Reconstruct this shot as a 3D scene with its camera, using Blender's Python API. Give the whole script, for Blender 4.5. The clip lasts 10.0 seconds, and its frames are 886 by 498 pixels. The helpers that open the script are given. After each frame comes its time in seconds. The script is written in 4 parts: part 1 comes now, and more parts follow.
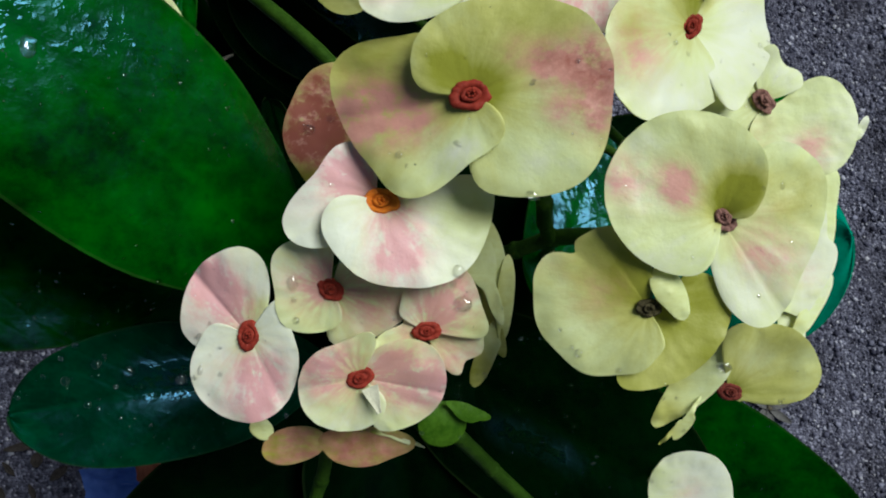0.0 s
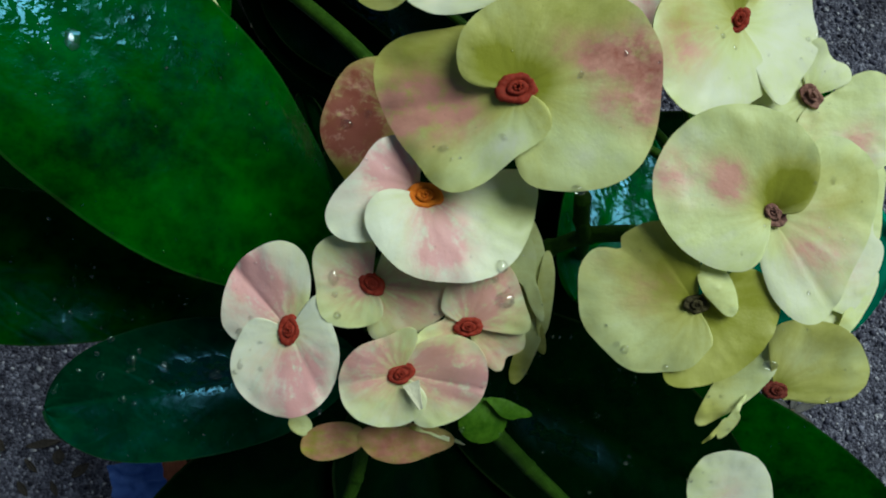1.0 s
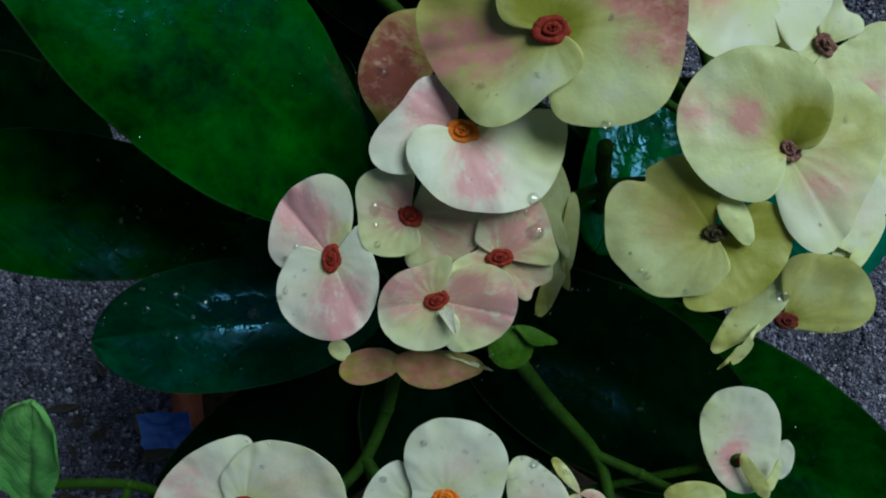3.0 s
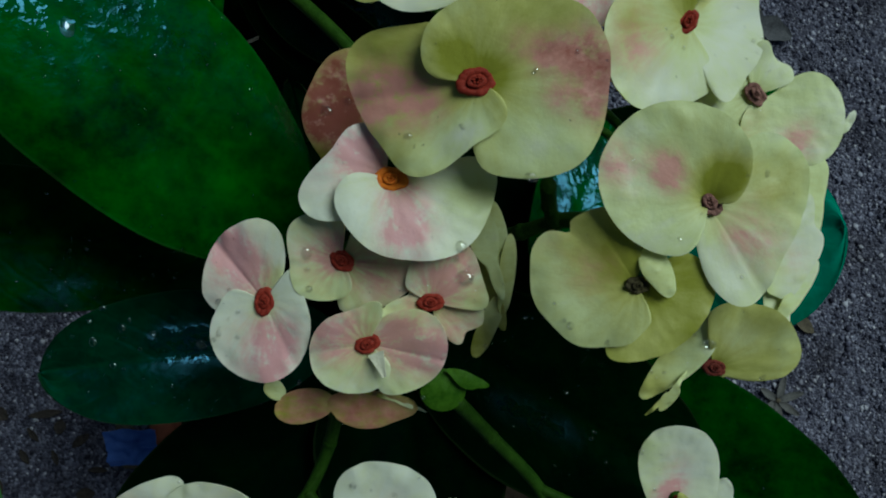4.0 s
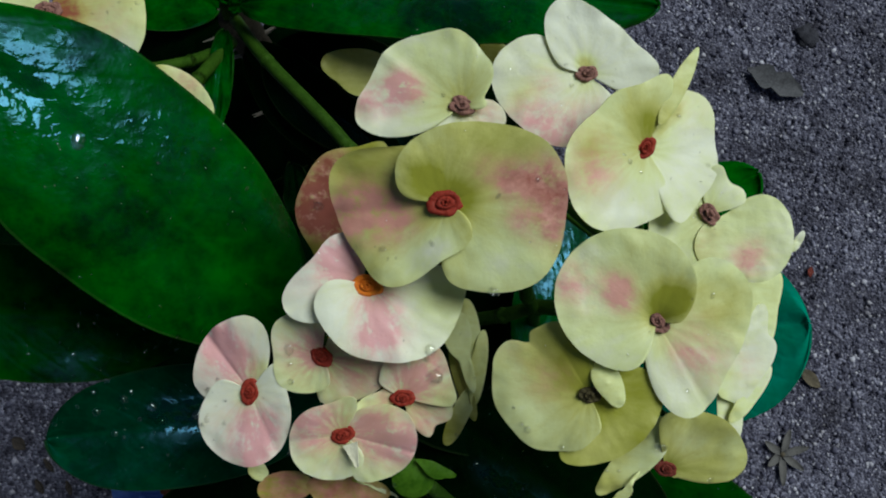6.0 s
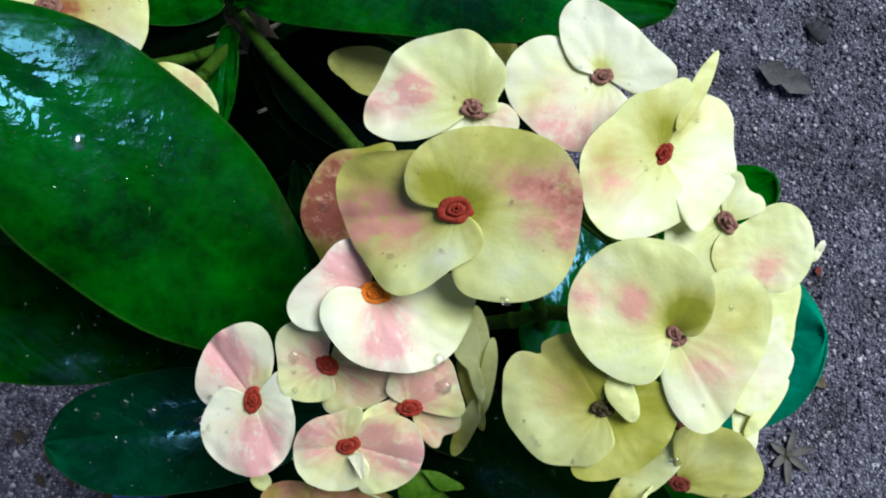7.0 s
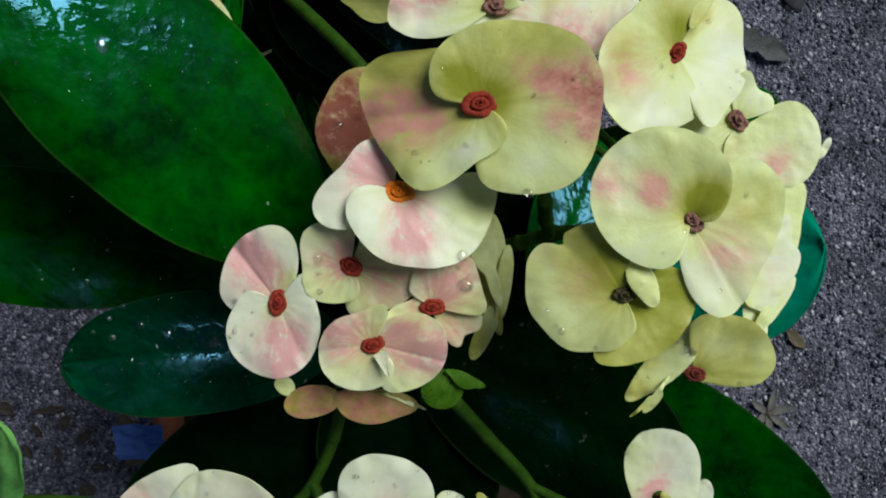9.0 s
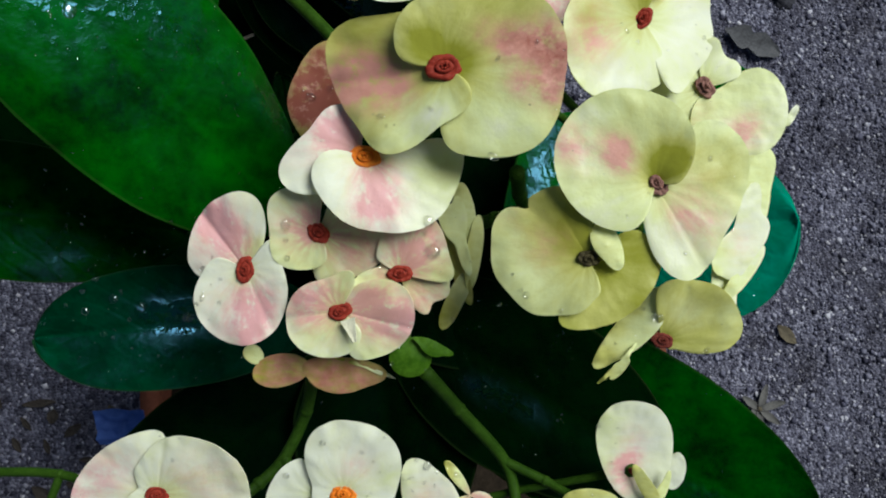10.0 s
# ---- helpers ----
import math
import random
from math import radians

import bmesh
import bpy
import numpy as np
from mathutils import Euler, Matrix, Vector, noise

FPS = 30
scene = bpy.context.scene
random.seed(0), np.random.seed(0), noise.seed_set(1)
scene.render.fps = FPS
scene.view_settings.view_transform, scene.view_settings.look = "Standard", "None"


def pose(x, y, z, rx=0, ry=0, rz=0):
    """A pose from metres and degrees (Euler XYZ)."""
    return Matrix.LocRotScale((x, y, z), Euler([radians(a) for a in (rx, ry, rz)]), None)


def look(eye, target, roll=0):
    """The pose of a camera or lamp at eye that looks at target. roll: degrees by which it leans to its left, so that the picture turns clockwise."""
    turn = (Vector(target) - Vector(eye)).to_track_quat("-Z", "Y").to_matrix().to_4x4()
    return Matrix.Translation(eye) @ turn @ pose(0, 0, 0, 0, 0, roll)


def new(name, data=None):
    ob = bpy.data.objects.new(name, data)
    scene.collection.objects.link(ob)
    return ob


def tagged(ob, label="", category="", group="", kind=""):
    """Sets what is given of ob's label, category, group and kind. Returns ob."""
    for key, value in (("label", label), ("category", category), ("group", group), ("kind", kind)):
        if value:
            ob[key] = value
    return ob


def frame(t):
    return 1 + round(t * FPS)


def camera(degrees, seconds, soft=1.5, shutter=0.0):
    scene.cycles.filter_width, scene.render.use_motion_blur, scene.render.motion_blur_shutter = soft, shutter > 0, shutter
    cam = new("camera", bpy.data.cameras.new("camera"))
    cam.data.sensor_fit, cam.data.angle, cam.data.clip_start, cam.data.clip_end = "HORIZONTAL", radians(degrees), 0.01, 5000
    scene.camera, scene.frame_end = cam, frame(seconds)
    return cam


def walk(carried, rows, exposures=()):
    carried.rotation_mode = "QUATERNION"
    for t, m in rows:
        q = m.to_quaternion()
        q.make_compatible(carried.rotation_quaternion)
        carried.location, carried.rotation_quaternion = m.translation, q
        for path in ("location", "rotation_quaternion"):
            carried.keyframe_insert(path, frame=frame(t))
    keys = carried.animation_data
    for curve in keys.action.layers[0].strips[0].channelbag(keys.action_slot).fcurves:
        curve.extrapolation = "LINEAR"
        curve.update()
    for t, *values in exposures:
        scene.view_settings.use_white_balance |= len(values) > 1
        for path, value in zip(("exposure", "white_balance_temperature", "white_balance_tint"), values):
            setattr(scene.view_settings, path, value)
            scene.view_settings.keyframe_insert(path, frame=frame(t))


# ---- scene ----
cam = camera(54.5, 10.0, soft=2.0)
# seconds, eye x, y, z, turn about x, y, z (degrees)
PATH = [
    (0, 0.0000, 0.0000, 0.6626, 8.56, -8.14, -0.00),
    (0.5, -0.0012, -0.0023, 0.6579, 8.05, -7.90, 0.58),
    (1, -0.0056, -0.0011, 0.6603, 8.60, -7.33, 0.41),
    (1.5, -0.0108, -0.0057, 0.6643, 8.45, -7.29, 0.82),
    (2, -0.0123, -0.0121, 0.6684, 8.67, -7.35, 1.26),
    (2.2, -0.0134, -0.0141, 0.6711, 8.54, -7.28, 1.05),
    (3.3, -0.0121, -0.0149, 0.6687, 7.81, -7.16, 1.56),
    (3.5, -0.0108, -0.0127, 0.6686, 7.86, -7.47, 2.01),
    (4, 0.0018, -0.0040, 0.6741, 7.50, -7.03, 1.78),
    (4.5, 0.0172, 0.0003, 0.6894, 8.25, -6.06, 1.51),
    (5, 0.0203, 0.0002, 0.6993, 9.21, -5.83, 1.96),
    (5.5, 0.0157, 0.0050, 0.7003, 9.41, -5.99, 2.28),
    (5.7, 0.0120, 0.0082, 0.6966, 9.11, -5.85, 2.86),
    (6.8, 0.0099, 0.0172, 0.6889, 8.54, -5.44, 4.19),
    (7, 0.0095, 0.0164, 0.6874, 8.24, -5.50, 4.12),
    (7.5, 0.0091, 0.0157, 0.6884, 8.02, -5.90, 3.59),
    (8, 0.0108, 0.0086, 0.6922, 8.32, -6.19, 2.81),
    (8.5, 0.0032, -0.0019, 0.6881, 7.93, -6.98, 2.85),
    (9, -0.0005, -0.0058, 0.6878, 7.88, -7.24, 3.06),
    (9.5, 0.0090, -0.0102, 0.6891, 8.34, -7.34, 2.97),
    (10, 0.0076, -0.0144, 0.6874, 8.26, -7.27, 3.14),
]
walk(cam, [(t, pose(x, y, z, rx, ry, rz)) for t, x, y, z, rx, ry, rz in PATH], [
    (0.0, 0.60, 6250, -1), (0.5, 0.30, 6250, -10), (1.0, 0.31, 6200, -14), (1.5, -0.27, 6000, -17), (2.0, -0.47, 5850, -17), (3.5, 0.10, 5550, -8), (4.0, -0.30, 5700, -15),
    (4.5, 0.58, 5700, -2), (5.0, 0.10, 5900, -3), (5.5, 0.0, 6100, -4), (7.0, 0.98, 6200, 1), (7.5, 1.0, 6250, 1), (8.0, 0.43, 6500, -4), (8.5, 0.22, 6500, -5),
    (9.0, 0.52, 6500, -5), (9.5, 0.70, 6400, -5), (10.0, 0.70, 6350, 0),
])

# ---- light: soft overcast sky, brightest towards the far side ----
world = bpy.data.worlds.new("sky")
scene.world = world
world.use_nodes = True
wt = world.node_tree
sky = wt.nodes.new("ShaderNodeTexSky")
sky.sky_type, sky.sun_disc = "NISHITA", False
sky.sun_elevation, sky.sun_rotation = radians(60), radians(51)
sky.air_density, sky.dust_density, sky.ozone_density = 1.0, 1.6, 1.0
wt.nodes["Background"].inputs["Strength"].default_value = 0.023
wt.links.new(sky.outputs[0], wt.nodes["Background"].inputs["Color"])
sun = new("sun", bpy.data.lights.new("sun", "SUN"))
sun.data.energy, sun.data.angle, sun.data.color = 2.65, radians(36), (1.0, 0.985, 0.93)
sun.matrix_world = look((0.74, 0.62, 2.0), (0.03, 0.05, 0.4))


# ---- materials ----
def material(name, rough=0.5, spec=0.5):
    m = bpy.data.materials.new(name)
    m.use_nodes = True
    b = m.node_tree.nodes["Principled BSDF"]
    b.inputs["Roughness"].default_value = rough
    b.inputs["Specular IOR Level"].default_value = spec
    return m, m.node_tree, b


def node(nt, kind, **values):
    n = nt.nodes.new(kind)
    for key, v in values.items():
        n.inputs[key].default_value = v
    return n


def coords(nt, scale=(1, 1, 1)):
    c = nt.nodes.new("ShaderNodeTexCoord")
    mp = node(nt, "ShaderNodeMapping", Scale=scale)
    nt.links.new(c.outputs["Object"], mp.inputs["Vector"])
    return mp.outputs["Vector"]


def grain(nt, vector, scale, detail=4.0, rough=0.6):
    n = node(nt, "ShaderNodeTexNoise", Scale=scale, Detail=detail, Roughness=rough)
    nt.links.new(vector, n.inputs["Vector"])
    return n.outputs["Fac"]


def ramp(nt, fac, *stops):
    r = nt.nodes.new("ShaderNodeValToRGB")
    e = r.color_ramp.elements
    while len(e) < len(stops):
        e.new(0.5)
    for s, (at, colour) in zip(e, stops):
        s.position, s.color = at, (*colour, 1) if len(colour) == 3 else colour
    nt.links.new(fac, r.inputs["Fac"])
    return r.outputs["Color"]


def mix(nt, fac, a, b, how="MIX"):
    m = nt.nodes.new("ShaderNodeMix")
    m.data_type, m.blend_type = "RGBA", how
    for socket, v in ((m.inputs[0], fac), (m.inputs[6], a), (m.inputs[7], b)):
        if isinstance(v, (int, float)):
            socket.default_value = v
        elif isinstance(v, tuple):
            socket.default_value = (*v, 1)
        else:
            nt.links.new(v, socket)
    return m.outputs[2]


def calc(nt, how, a, b=0.0, c=0.0):
    m = nt.nodes.new("ShaderNodeMath")
    m.operation = how
    for socket, v in zip(m.inputs, (a, b, c)):
        if isinstance(v, (int, float)):
            socket.default_value = v
        else:
            nt.links.new(v, socket)
    return m.outputs[0]


def attribute(nt, name):
    a = nt.nodes.new("ShaderNodeAttribute")
    a.attribute_name = name
    return a.outputs["Fac"]


def bump(nt, bsdf, height, strength, distance):
    b = node(nt, "ShaderNodeBump", Strength=strength, Distance=distance)
    nt.links.new(height, b.inputs["Height"])
    nt.links.new(b.outputs["Normal"], bsdf.inputs["Normal"])
    return b


def petal_material():
    m, nt, b = material("bract_flesh", 0.42, 0.35)
    v = coords(nt)
    info = nt.nodes.new("ShaderNodeObjectInfo")
    shift = nt.nodes.new("ShaderNodeVectorMath")
    shift.operation = "ADD"
    nt.links.new(v, shift.inputs[0])
    nt.links.new(info.outputs["Random"], shift.inputs[1])
    v = shift.outputs[0]
    cloud, fine, speck = grain(nt, v, 130, 5), grain(nt, v, 900, 4, 0.7), grain(nt, v, 250, 6, 0.72)
    around, along = attribute(nt, "around"), attribute(nt, "along")
    # streaks that fan out from the claw to the rim
    fan = nt.nodes.new("ShaderNodeCombineXYZ")
    nt.links.new(calc(nt, "MULTIPLY", around, 2.2), fan.inputs[0])
    nt.links.new(calc(nt, "MULTIPLY", along, 1.1), fan.inputs[1])
    nt.links.new(calc(nt, "MULTIPLY", info.outputs["Random"], 37.0), fan.inputs[2])
    streak = grain(nt, fan.outputs[0], 2.6, 5, 0.62)
    hair = grain(nt, fan.outputs[0], 14.0, 3, 0.6)
    throat = calc(nt, "MULTIPLY", calc(nt, "POWER", calc(nt, "SUBTRACT", 1.0, along), 3.0), 0.35)
    uneven = calc(nt, "MULTIPLY_ADD", calc(nt, "SUBTRACT", cloud, 0.5), 0.45, calc(nt, "MULTIPLY", calc(nt, "SUBTRACT", streak, 0.5), 0.35))
    tone = calc(nt, "ADD", throat, calc(nt, "ADD", uneven, attribute(nt, "tone")))
    body = ramp(nt, tone, (0.0, (0.84, 0.86, 0.79)), (0.13, (0.83, 0.85, 0.70)), (0.32, (0.78, 0.83, 0.47)), (0.65, (0.625, 0.62, 0.205)), (1.0, (0.38, 0.39, 0.045)))
    mottle = calc(nt, "MULTIPLY_ADD", calc(nt, "SUBTRACT", speck, 0.5), 2.4, 0.5)
    patchy = calc(nt, "MULTIPLY_ADD", streak, 2.6, calc(nt, "MULTIPLY_ADD", mottle, 1.5, -1.15))
    patchy = calc(nt, "MINIMUM", calc(nt, "MAXIMUM", patchy, 0.1), 1.5)
    blush = calc(nt, "MINIMUM", calc(nt, "MULTIPLY", attribute(nt, "blush"), patchy), 0.85)
    body = mix(nt, calc(nt, "MULTIPLY", blush, 0.8), body, (0.82, 0.29, 0.39))
    blotch = calc(nt, "MULTIPLY_ADD", grain(nt, v, 300, 5, 0.7), 5.0, calc(nt, "MULTIPLY_ADD", streak, 2.0, -2.6))
    rust = calc(nt, "MINIMUM", calc(nt, "MAXIMUM", calc(nt, "MULTIPLY", attribute(nt, "rust"), blotch), 0.0), 0.9)
    body = mix(nt, rust, body, (0.40, 0.105, 0.075))
    freckle = calc(nt, "GREATER_THAN", grain(nt, v, 330, 1, 0.3), 0.85)
    body = mix(nt, calc(nt, "MULTIPLY", freckle, 0.25), body, (0.40, 0.24, 0.16))
    nt.links.new(body, b.inputs["Base Color"])
    nt.links.new(calc(nt, "MULTIPLY_ADD", cloud, 0.4, 0.22), b.inputs["Roughness"])
    height = calc(nt, "ADD", calc(nt, "MULTIPLY", hair, 0.12), calc(nt, "ADD", calc(nt, "MULTIPLY", cloud, 1.1), calc(nt, "MULTIPLY", fine, 0.2)))
    bump(nt, b, height, 0.45, 0.0006)
    glow = nt.nodes.new("ShaderNodeBsdfTranslucent")
    nt.links.new(mix(nt, 0.6, body, (0.95, 0.90, 0.30), "MULTIPLY"), glow.inputs["Color"])
    both = node(nt, "ShaderNodeMixShader", Fac=0.34)
    nt.links.new(b.outputs[0], both.inputs[1])
    nt.links.new(glow.outputs[0], both.inputs[2])
    nt.links.new(both.outputs[0], nt.nodes["Material Output"].inputs["Surface"])
    return m


def leaf_material(name, deep, light, rough, rain=1.0):
    m, nt, b = material(name, rough, 0.16)
    v = coords(nt)
    cloud, fine = grain(nt, v, 38, 4, 0.6), grain(nt, v, 700, 4, 0.7)
    along, across = attribute(nt, "along"), attribute(nt, "across")
    # side veins leave the midrib at an angle
    side = calc(nt, "ABSOLUTE", across)
    run = calc(nt, "SUBTRACT", calc(nt, "MULTIPLY", along, 30.0), calc(nt, "MULTIPLY", side, 9.0))
    run = calc(nt, "ADD", run, calc(nt, "MULTIPLY", cloud, 3.0))
    vein = calc(nt, "POWER", calc(nt, "ABSOLUTE", calc(nt, "SINE", run)), 14.0)
    rib = calc(nt, "POWER", calc(nt, "MAXIMUM", calc(nt, "SUBTRACT", 1.0, calc(nt, "MULTIPLY", side, 14.0)), 0.0), 1.0)
    body = ramp(nt, calc(nt, "MULTIPLY_ADD", grain(nt, v, 140, 4, 0.6), 0.35, calc(nt, "MULTIPLY_ADD", fine, 0.15, calc(nt, "MULTIPLY", cloud, 0.5))), (0.40, deep), (0.63, light))
    body = mix(nt, calc(nt, "MULTIPLY", vein, 0.04), body, tuple(1.7 * c for c in light))
    body = mix(nt, calc(nt, "MULTIPLY", rib, 0.18), body, tuple(1.5 * c for c in light))
    rim = calc(nt, "GREATER_THAN", side, 0.975)
    body = mix(nt, calc(nt, "MULTIPLY", rim, 0.05), body, (0.12, 0.18, 0.06))
    nt.links.new(body, b.inputs["Base Color"])
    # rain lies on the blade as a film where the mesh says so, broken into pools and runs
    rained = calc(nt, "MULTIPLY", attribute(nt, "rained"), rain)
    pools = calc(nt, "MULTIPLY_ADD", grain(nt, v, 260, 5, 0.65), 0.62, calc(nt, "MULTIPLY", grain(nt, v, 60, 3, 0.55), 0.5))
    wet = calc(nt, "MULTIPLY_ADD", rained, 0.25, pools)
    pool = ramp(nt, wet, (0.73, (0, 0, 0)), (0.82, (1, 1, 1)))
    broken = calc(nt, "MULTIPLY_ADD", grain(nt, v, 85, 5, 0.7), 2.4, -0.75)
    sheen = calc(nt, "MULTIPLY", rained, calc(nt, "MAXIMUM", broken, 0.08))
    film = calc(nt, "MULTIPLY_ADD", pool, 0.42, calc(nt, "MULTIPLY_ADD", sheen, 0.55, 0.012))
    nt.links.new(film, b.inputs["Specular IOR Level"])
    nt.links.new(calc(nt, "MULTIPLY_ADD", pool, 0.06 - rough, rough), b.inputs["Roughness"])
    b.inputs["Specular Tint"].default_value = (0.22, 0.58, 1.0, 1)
    ripple = calc(nt, "MULTIPLY", calc(nt, "MINIMUM", rained, 1.0), calc(nt, "MULTIPLY", grain(nt, v, 260, 3, 0.5), 0.95))
    height = calc(nt, "ADD", calc(nt, "MULTIPLY_ADD", vein, -0.12, ripple), calc(nt, "ADD", calc(nt, "MULTIPLY_ADD", grain(nt, v, 210, 3, 0.5), 0.5, calc(nt, "MULTIPLY", cloud, 2.0)), calc(nt, "MULTIPLY", pool, 0.05)))
    bump(nt, b, height, 0.55, 0.001)
    return m


def plain(name, colour, other, scale, rough=0.6, relief=0.0005, spec=0.06):
    m, nt, b = material(name, rough, spec)
    v = coords(nt)
    body = ramp(nt, grain(nt, v, scale, 6, 0.7), (0.32, colour), (0.70, other))
    body = mix(nt, 0.35, body, ramp(nt, grain(nt, v, scale * 7, 3), (0.35, colour), (0.65, other)))
    nt.links.new(body, b.inputs["Base Color"])
    bump(nt, b, grain(nt, v, scale * 3, 6, 0.7), 0.7, relief)
    return m


def grit_material(name, stops):
    m, nt, b = material(name, 0.75, 0.10)
    v = coords(nt)
    g = nt.nodes.new("ShaderNodeNewGeometry")
    body = ramp(nt, g.outputs["Random Per Island"], *stops)
    stain = ramp(nt, grain(nt, v, 16, 8, 0.72), (0.34, (0.5, 0.47, 0.48)), (0.52, (1.12, 1.08, 1.12)), (0.70, (1.6, 1.55, 1.57)))
    body = mix(nt, 1.0, body, stain, "MULTIPLY")
    nt.links.new(body, b.inputs["Base Color"])
    bump(nt, b, grain(nt, v, 900, 4), 0.5, 0.0004)
    return m


def sand_material():
    m, nt, b = material("gritty_sand", 0.8, 0.08)
    v = coords(nt)
    cells = node(nt, "ShaderNodeTexVoronoi", Scale=420.0)
    nt.links.new(v, cells.inputs["Vector"])
    body = ramp(nt, cells.outputs["Color"], (0.1, (0.030, 0.030, 0.046)), (0.55, (0.092, 0.094, 0.132)), (0.95, (0.21, 0.215, 0.28)))
    stain = ramp(nt, grain(nt, v, 16, 8, 0.72), (0.34, (0.48, 0.45, 0.46)), (0.52, (1.12, 1.08, 1.12)), (0.70, (1.6, 1.55, 1.57)))
    body = mix(nt, 1.0, body, stain, "MULTIPLY")
    nt.links.new(body, b.inputs["Base Color"])
    height = calc(nt, "SUBTRACT", grain(nt, v, 300, 5, 0.7), calc(nt, "MULTIPLY", cells.outputs["Distance"], 1.2))
    bump(nt, b, height, 0.9, 0.003)
    return m


PETAL = petal_material()
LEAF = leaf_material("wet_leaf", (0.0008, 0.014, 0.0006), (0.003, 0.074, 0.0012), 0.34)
DEEP_SHADE_LEAF = leaf_material("leaf_painted_deep_shade", (0.0003, 0.0026, 0.0004), (0.0006, 0.008, 0.0008), 0.55)
HALF_SHADE_LEAF = leaf_material("leaf_painted_half_shade", (0.0005, 0.009, 0.0006), (0.0016, 0.048, 0.001), 0.34)
SKY_TINTED_LEAF = leaf_material("bluish_leaf", (0.0004, 0.015, 0.006), (0.001, 0.046, 0.018), 0.34)
PALE_SKY_TINTED_LEAF = leaf_material("pale_sky_tinted_leaf", (0.001, 0.13, 0.075), (0.002, 0.21, 0.145), 0.34)
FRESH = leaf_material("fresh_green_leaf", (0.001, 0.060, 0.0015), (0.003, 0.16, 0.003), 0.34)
YOUNG = leaf_material("young_leaf", (0.06, 0.20, 0.05), (0.16, 0.34, 0.10), 0.40)
STALK = plain("green_stalk", (0.012, 0.036, 0.003), (0.038, 0.088, 0.009), 160, 0.45, 0.0004)
BUD = plain("green_bud", (0.018, 0.058, 0.003), (0.06, 0.135, 0.010), 140, 0.40, 0.0004)
BARK = plain("grey_stem_bark", (0.03, 0.025, 0.02), (0.10, 0.085, 0.06), 120, 0.8, 0.001)
THORN = plain("pale_thorn", (0.20, 0.17, 0.14), (0.42, 0.38, 0.33), 300, 0.6, 0.0003)
CLAY = plain("terracotta", (0.07, 0.024, 0.016), (0.16, 0.055, 0.034), 40, 0.8, 0.001)
SOIL = plain("dark_potting_soil", (0.006, 0.005, 0.004), (0.03, 0.022, 0.016), 150, 0.95, 0.003)
DRY = plain("dry_leaf", (0.045, 0.038, 0.03), (0.13, 0.11, 0.08), 120, 0.8, 0.0006)
ROT = plain("rotting_leaf", (0.022, 0.019, 0.019), (0.075, 0.062, 0.055), 140, 0.8, 0.0008)
PALEDRY = plain("withered_flower", (0.055, 0.054, 0.058), (0.125, 0.12, 0.12), 160, 0.8, 0.0006)
BEIGE = plain("beige_dead_leaf", (0.16, 0.12, 0.09), (0.42, 0.34, 0.27), 110, 0.75, 0.0006)
FLAKE = plain("weathered_bark", (0.03, 0.031, 0.036), (0.11, 0.11, 0.125), 90, 0.85, 0.0012)
STONE = plain("dark_stone", (0.012, 0.012, 0.016), (0.06, 0.06, 0.078), 140, 0.85, 0.002)
BLUE = plain("blue_plastic_film", (0.05, 0.10, 0.36), (0.09, 0.17, 0.50), 30, 0.35, 0.0008)
CENTRE = {
    "red": plain("red_gland", (0.12, 0.012, 0.009), (0.33, 0.046, 0.030), 500, 0.3, 0.0003),
    "dull": plain("maroon_gland", (0.06, 0.012, 0.010), (0.20, 0.045, 0.035), 500, 0.4, 0.0004),
    "orange": plain("orange_gland", (0.55, 0.10, 0.01), (0.80, 0.26, 0.03), 500, 0.3, 0.0003),
    "brown": plain("withered_gland", (0.13, 0.05, 0.045), (0.36, 0.20, 0.17), 600, 0.6, 0.0006),
    "dark": plain("dark_gland", (0.02, 0.016, 0.012), (0.10, 0.085, 0.04), 600, 0.5, 0.0006),
}
SCRAP = plain("white_scale", (0.42, 0.40, 0.30), (0.66, 0.64, 0.52), 300, 0.5, 0.0003)
GRIT = grit_material("grey_grit", [(0.0, (0.018, 0.018, 0.030)), (0.35, (0.075, 0.077, 0.115)), (0.8, (0.19, 0.195, 0.26)), (0.97, (0.38, 0.385, 0.44))])
SAND = sand_material()
WATER, _nt, _b = material("rain_water", 0.03, 1.0)
_b.inputs["Transmission Weight"].default_value, _b.inputs["IOR"].default_value = 1.0, 1.33
_clear = _nt.nodes.new("ShaderNodeBsdfTransparent")
_half = node(_nt, "ShaderNodeMixShader", Fac=0.06)
_nt.links.new(_clear.outputs[0], _half.inputs[1])
_nt.links.new(_b.outputs[0], _half.inputs[2])
_gloss = node(_nt, "ShaderNodeBsdfGlossy", Roughness=0.04)
_edge = node(_nt, "ShaderNodeFresnel", IOR=1.9)
_bead = _nt.nodes.new("ShaderNodeMixShader")
_nt.links.new(calc(_nt, "MINIMUM", _edge.outputs[0], 0.32), _bead.inputs[0])
_nt.links.new(_half.outputs[0], _bead.inputs[1])
_nt.links.new(_gloss.outputs[0], _bead.inputs[2])
_nt.links.new(_bead.outputs[0], _nt.nodes["Material Output"].inputs["Surface"])


# ---- helpers ----
def shape(name, verts, faces, mat, parent=None, smooth=True, label=""):
    me = bpy.data.meshes.new(name)
    me.from_pydata([tuple(map(float, v)) for v in verts], [], faces)
    me.materials.append(mat)
    me.polygons.foreach_set("use_smooth", [smooth] * len(me.polygons))
    ob = new(name, me)
    if parent:
        ob.parent = parent
        ob.matrix_parent_inverse = parent.matrix_basis.inverted()
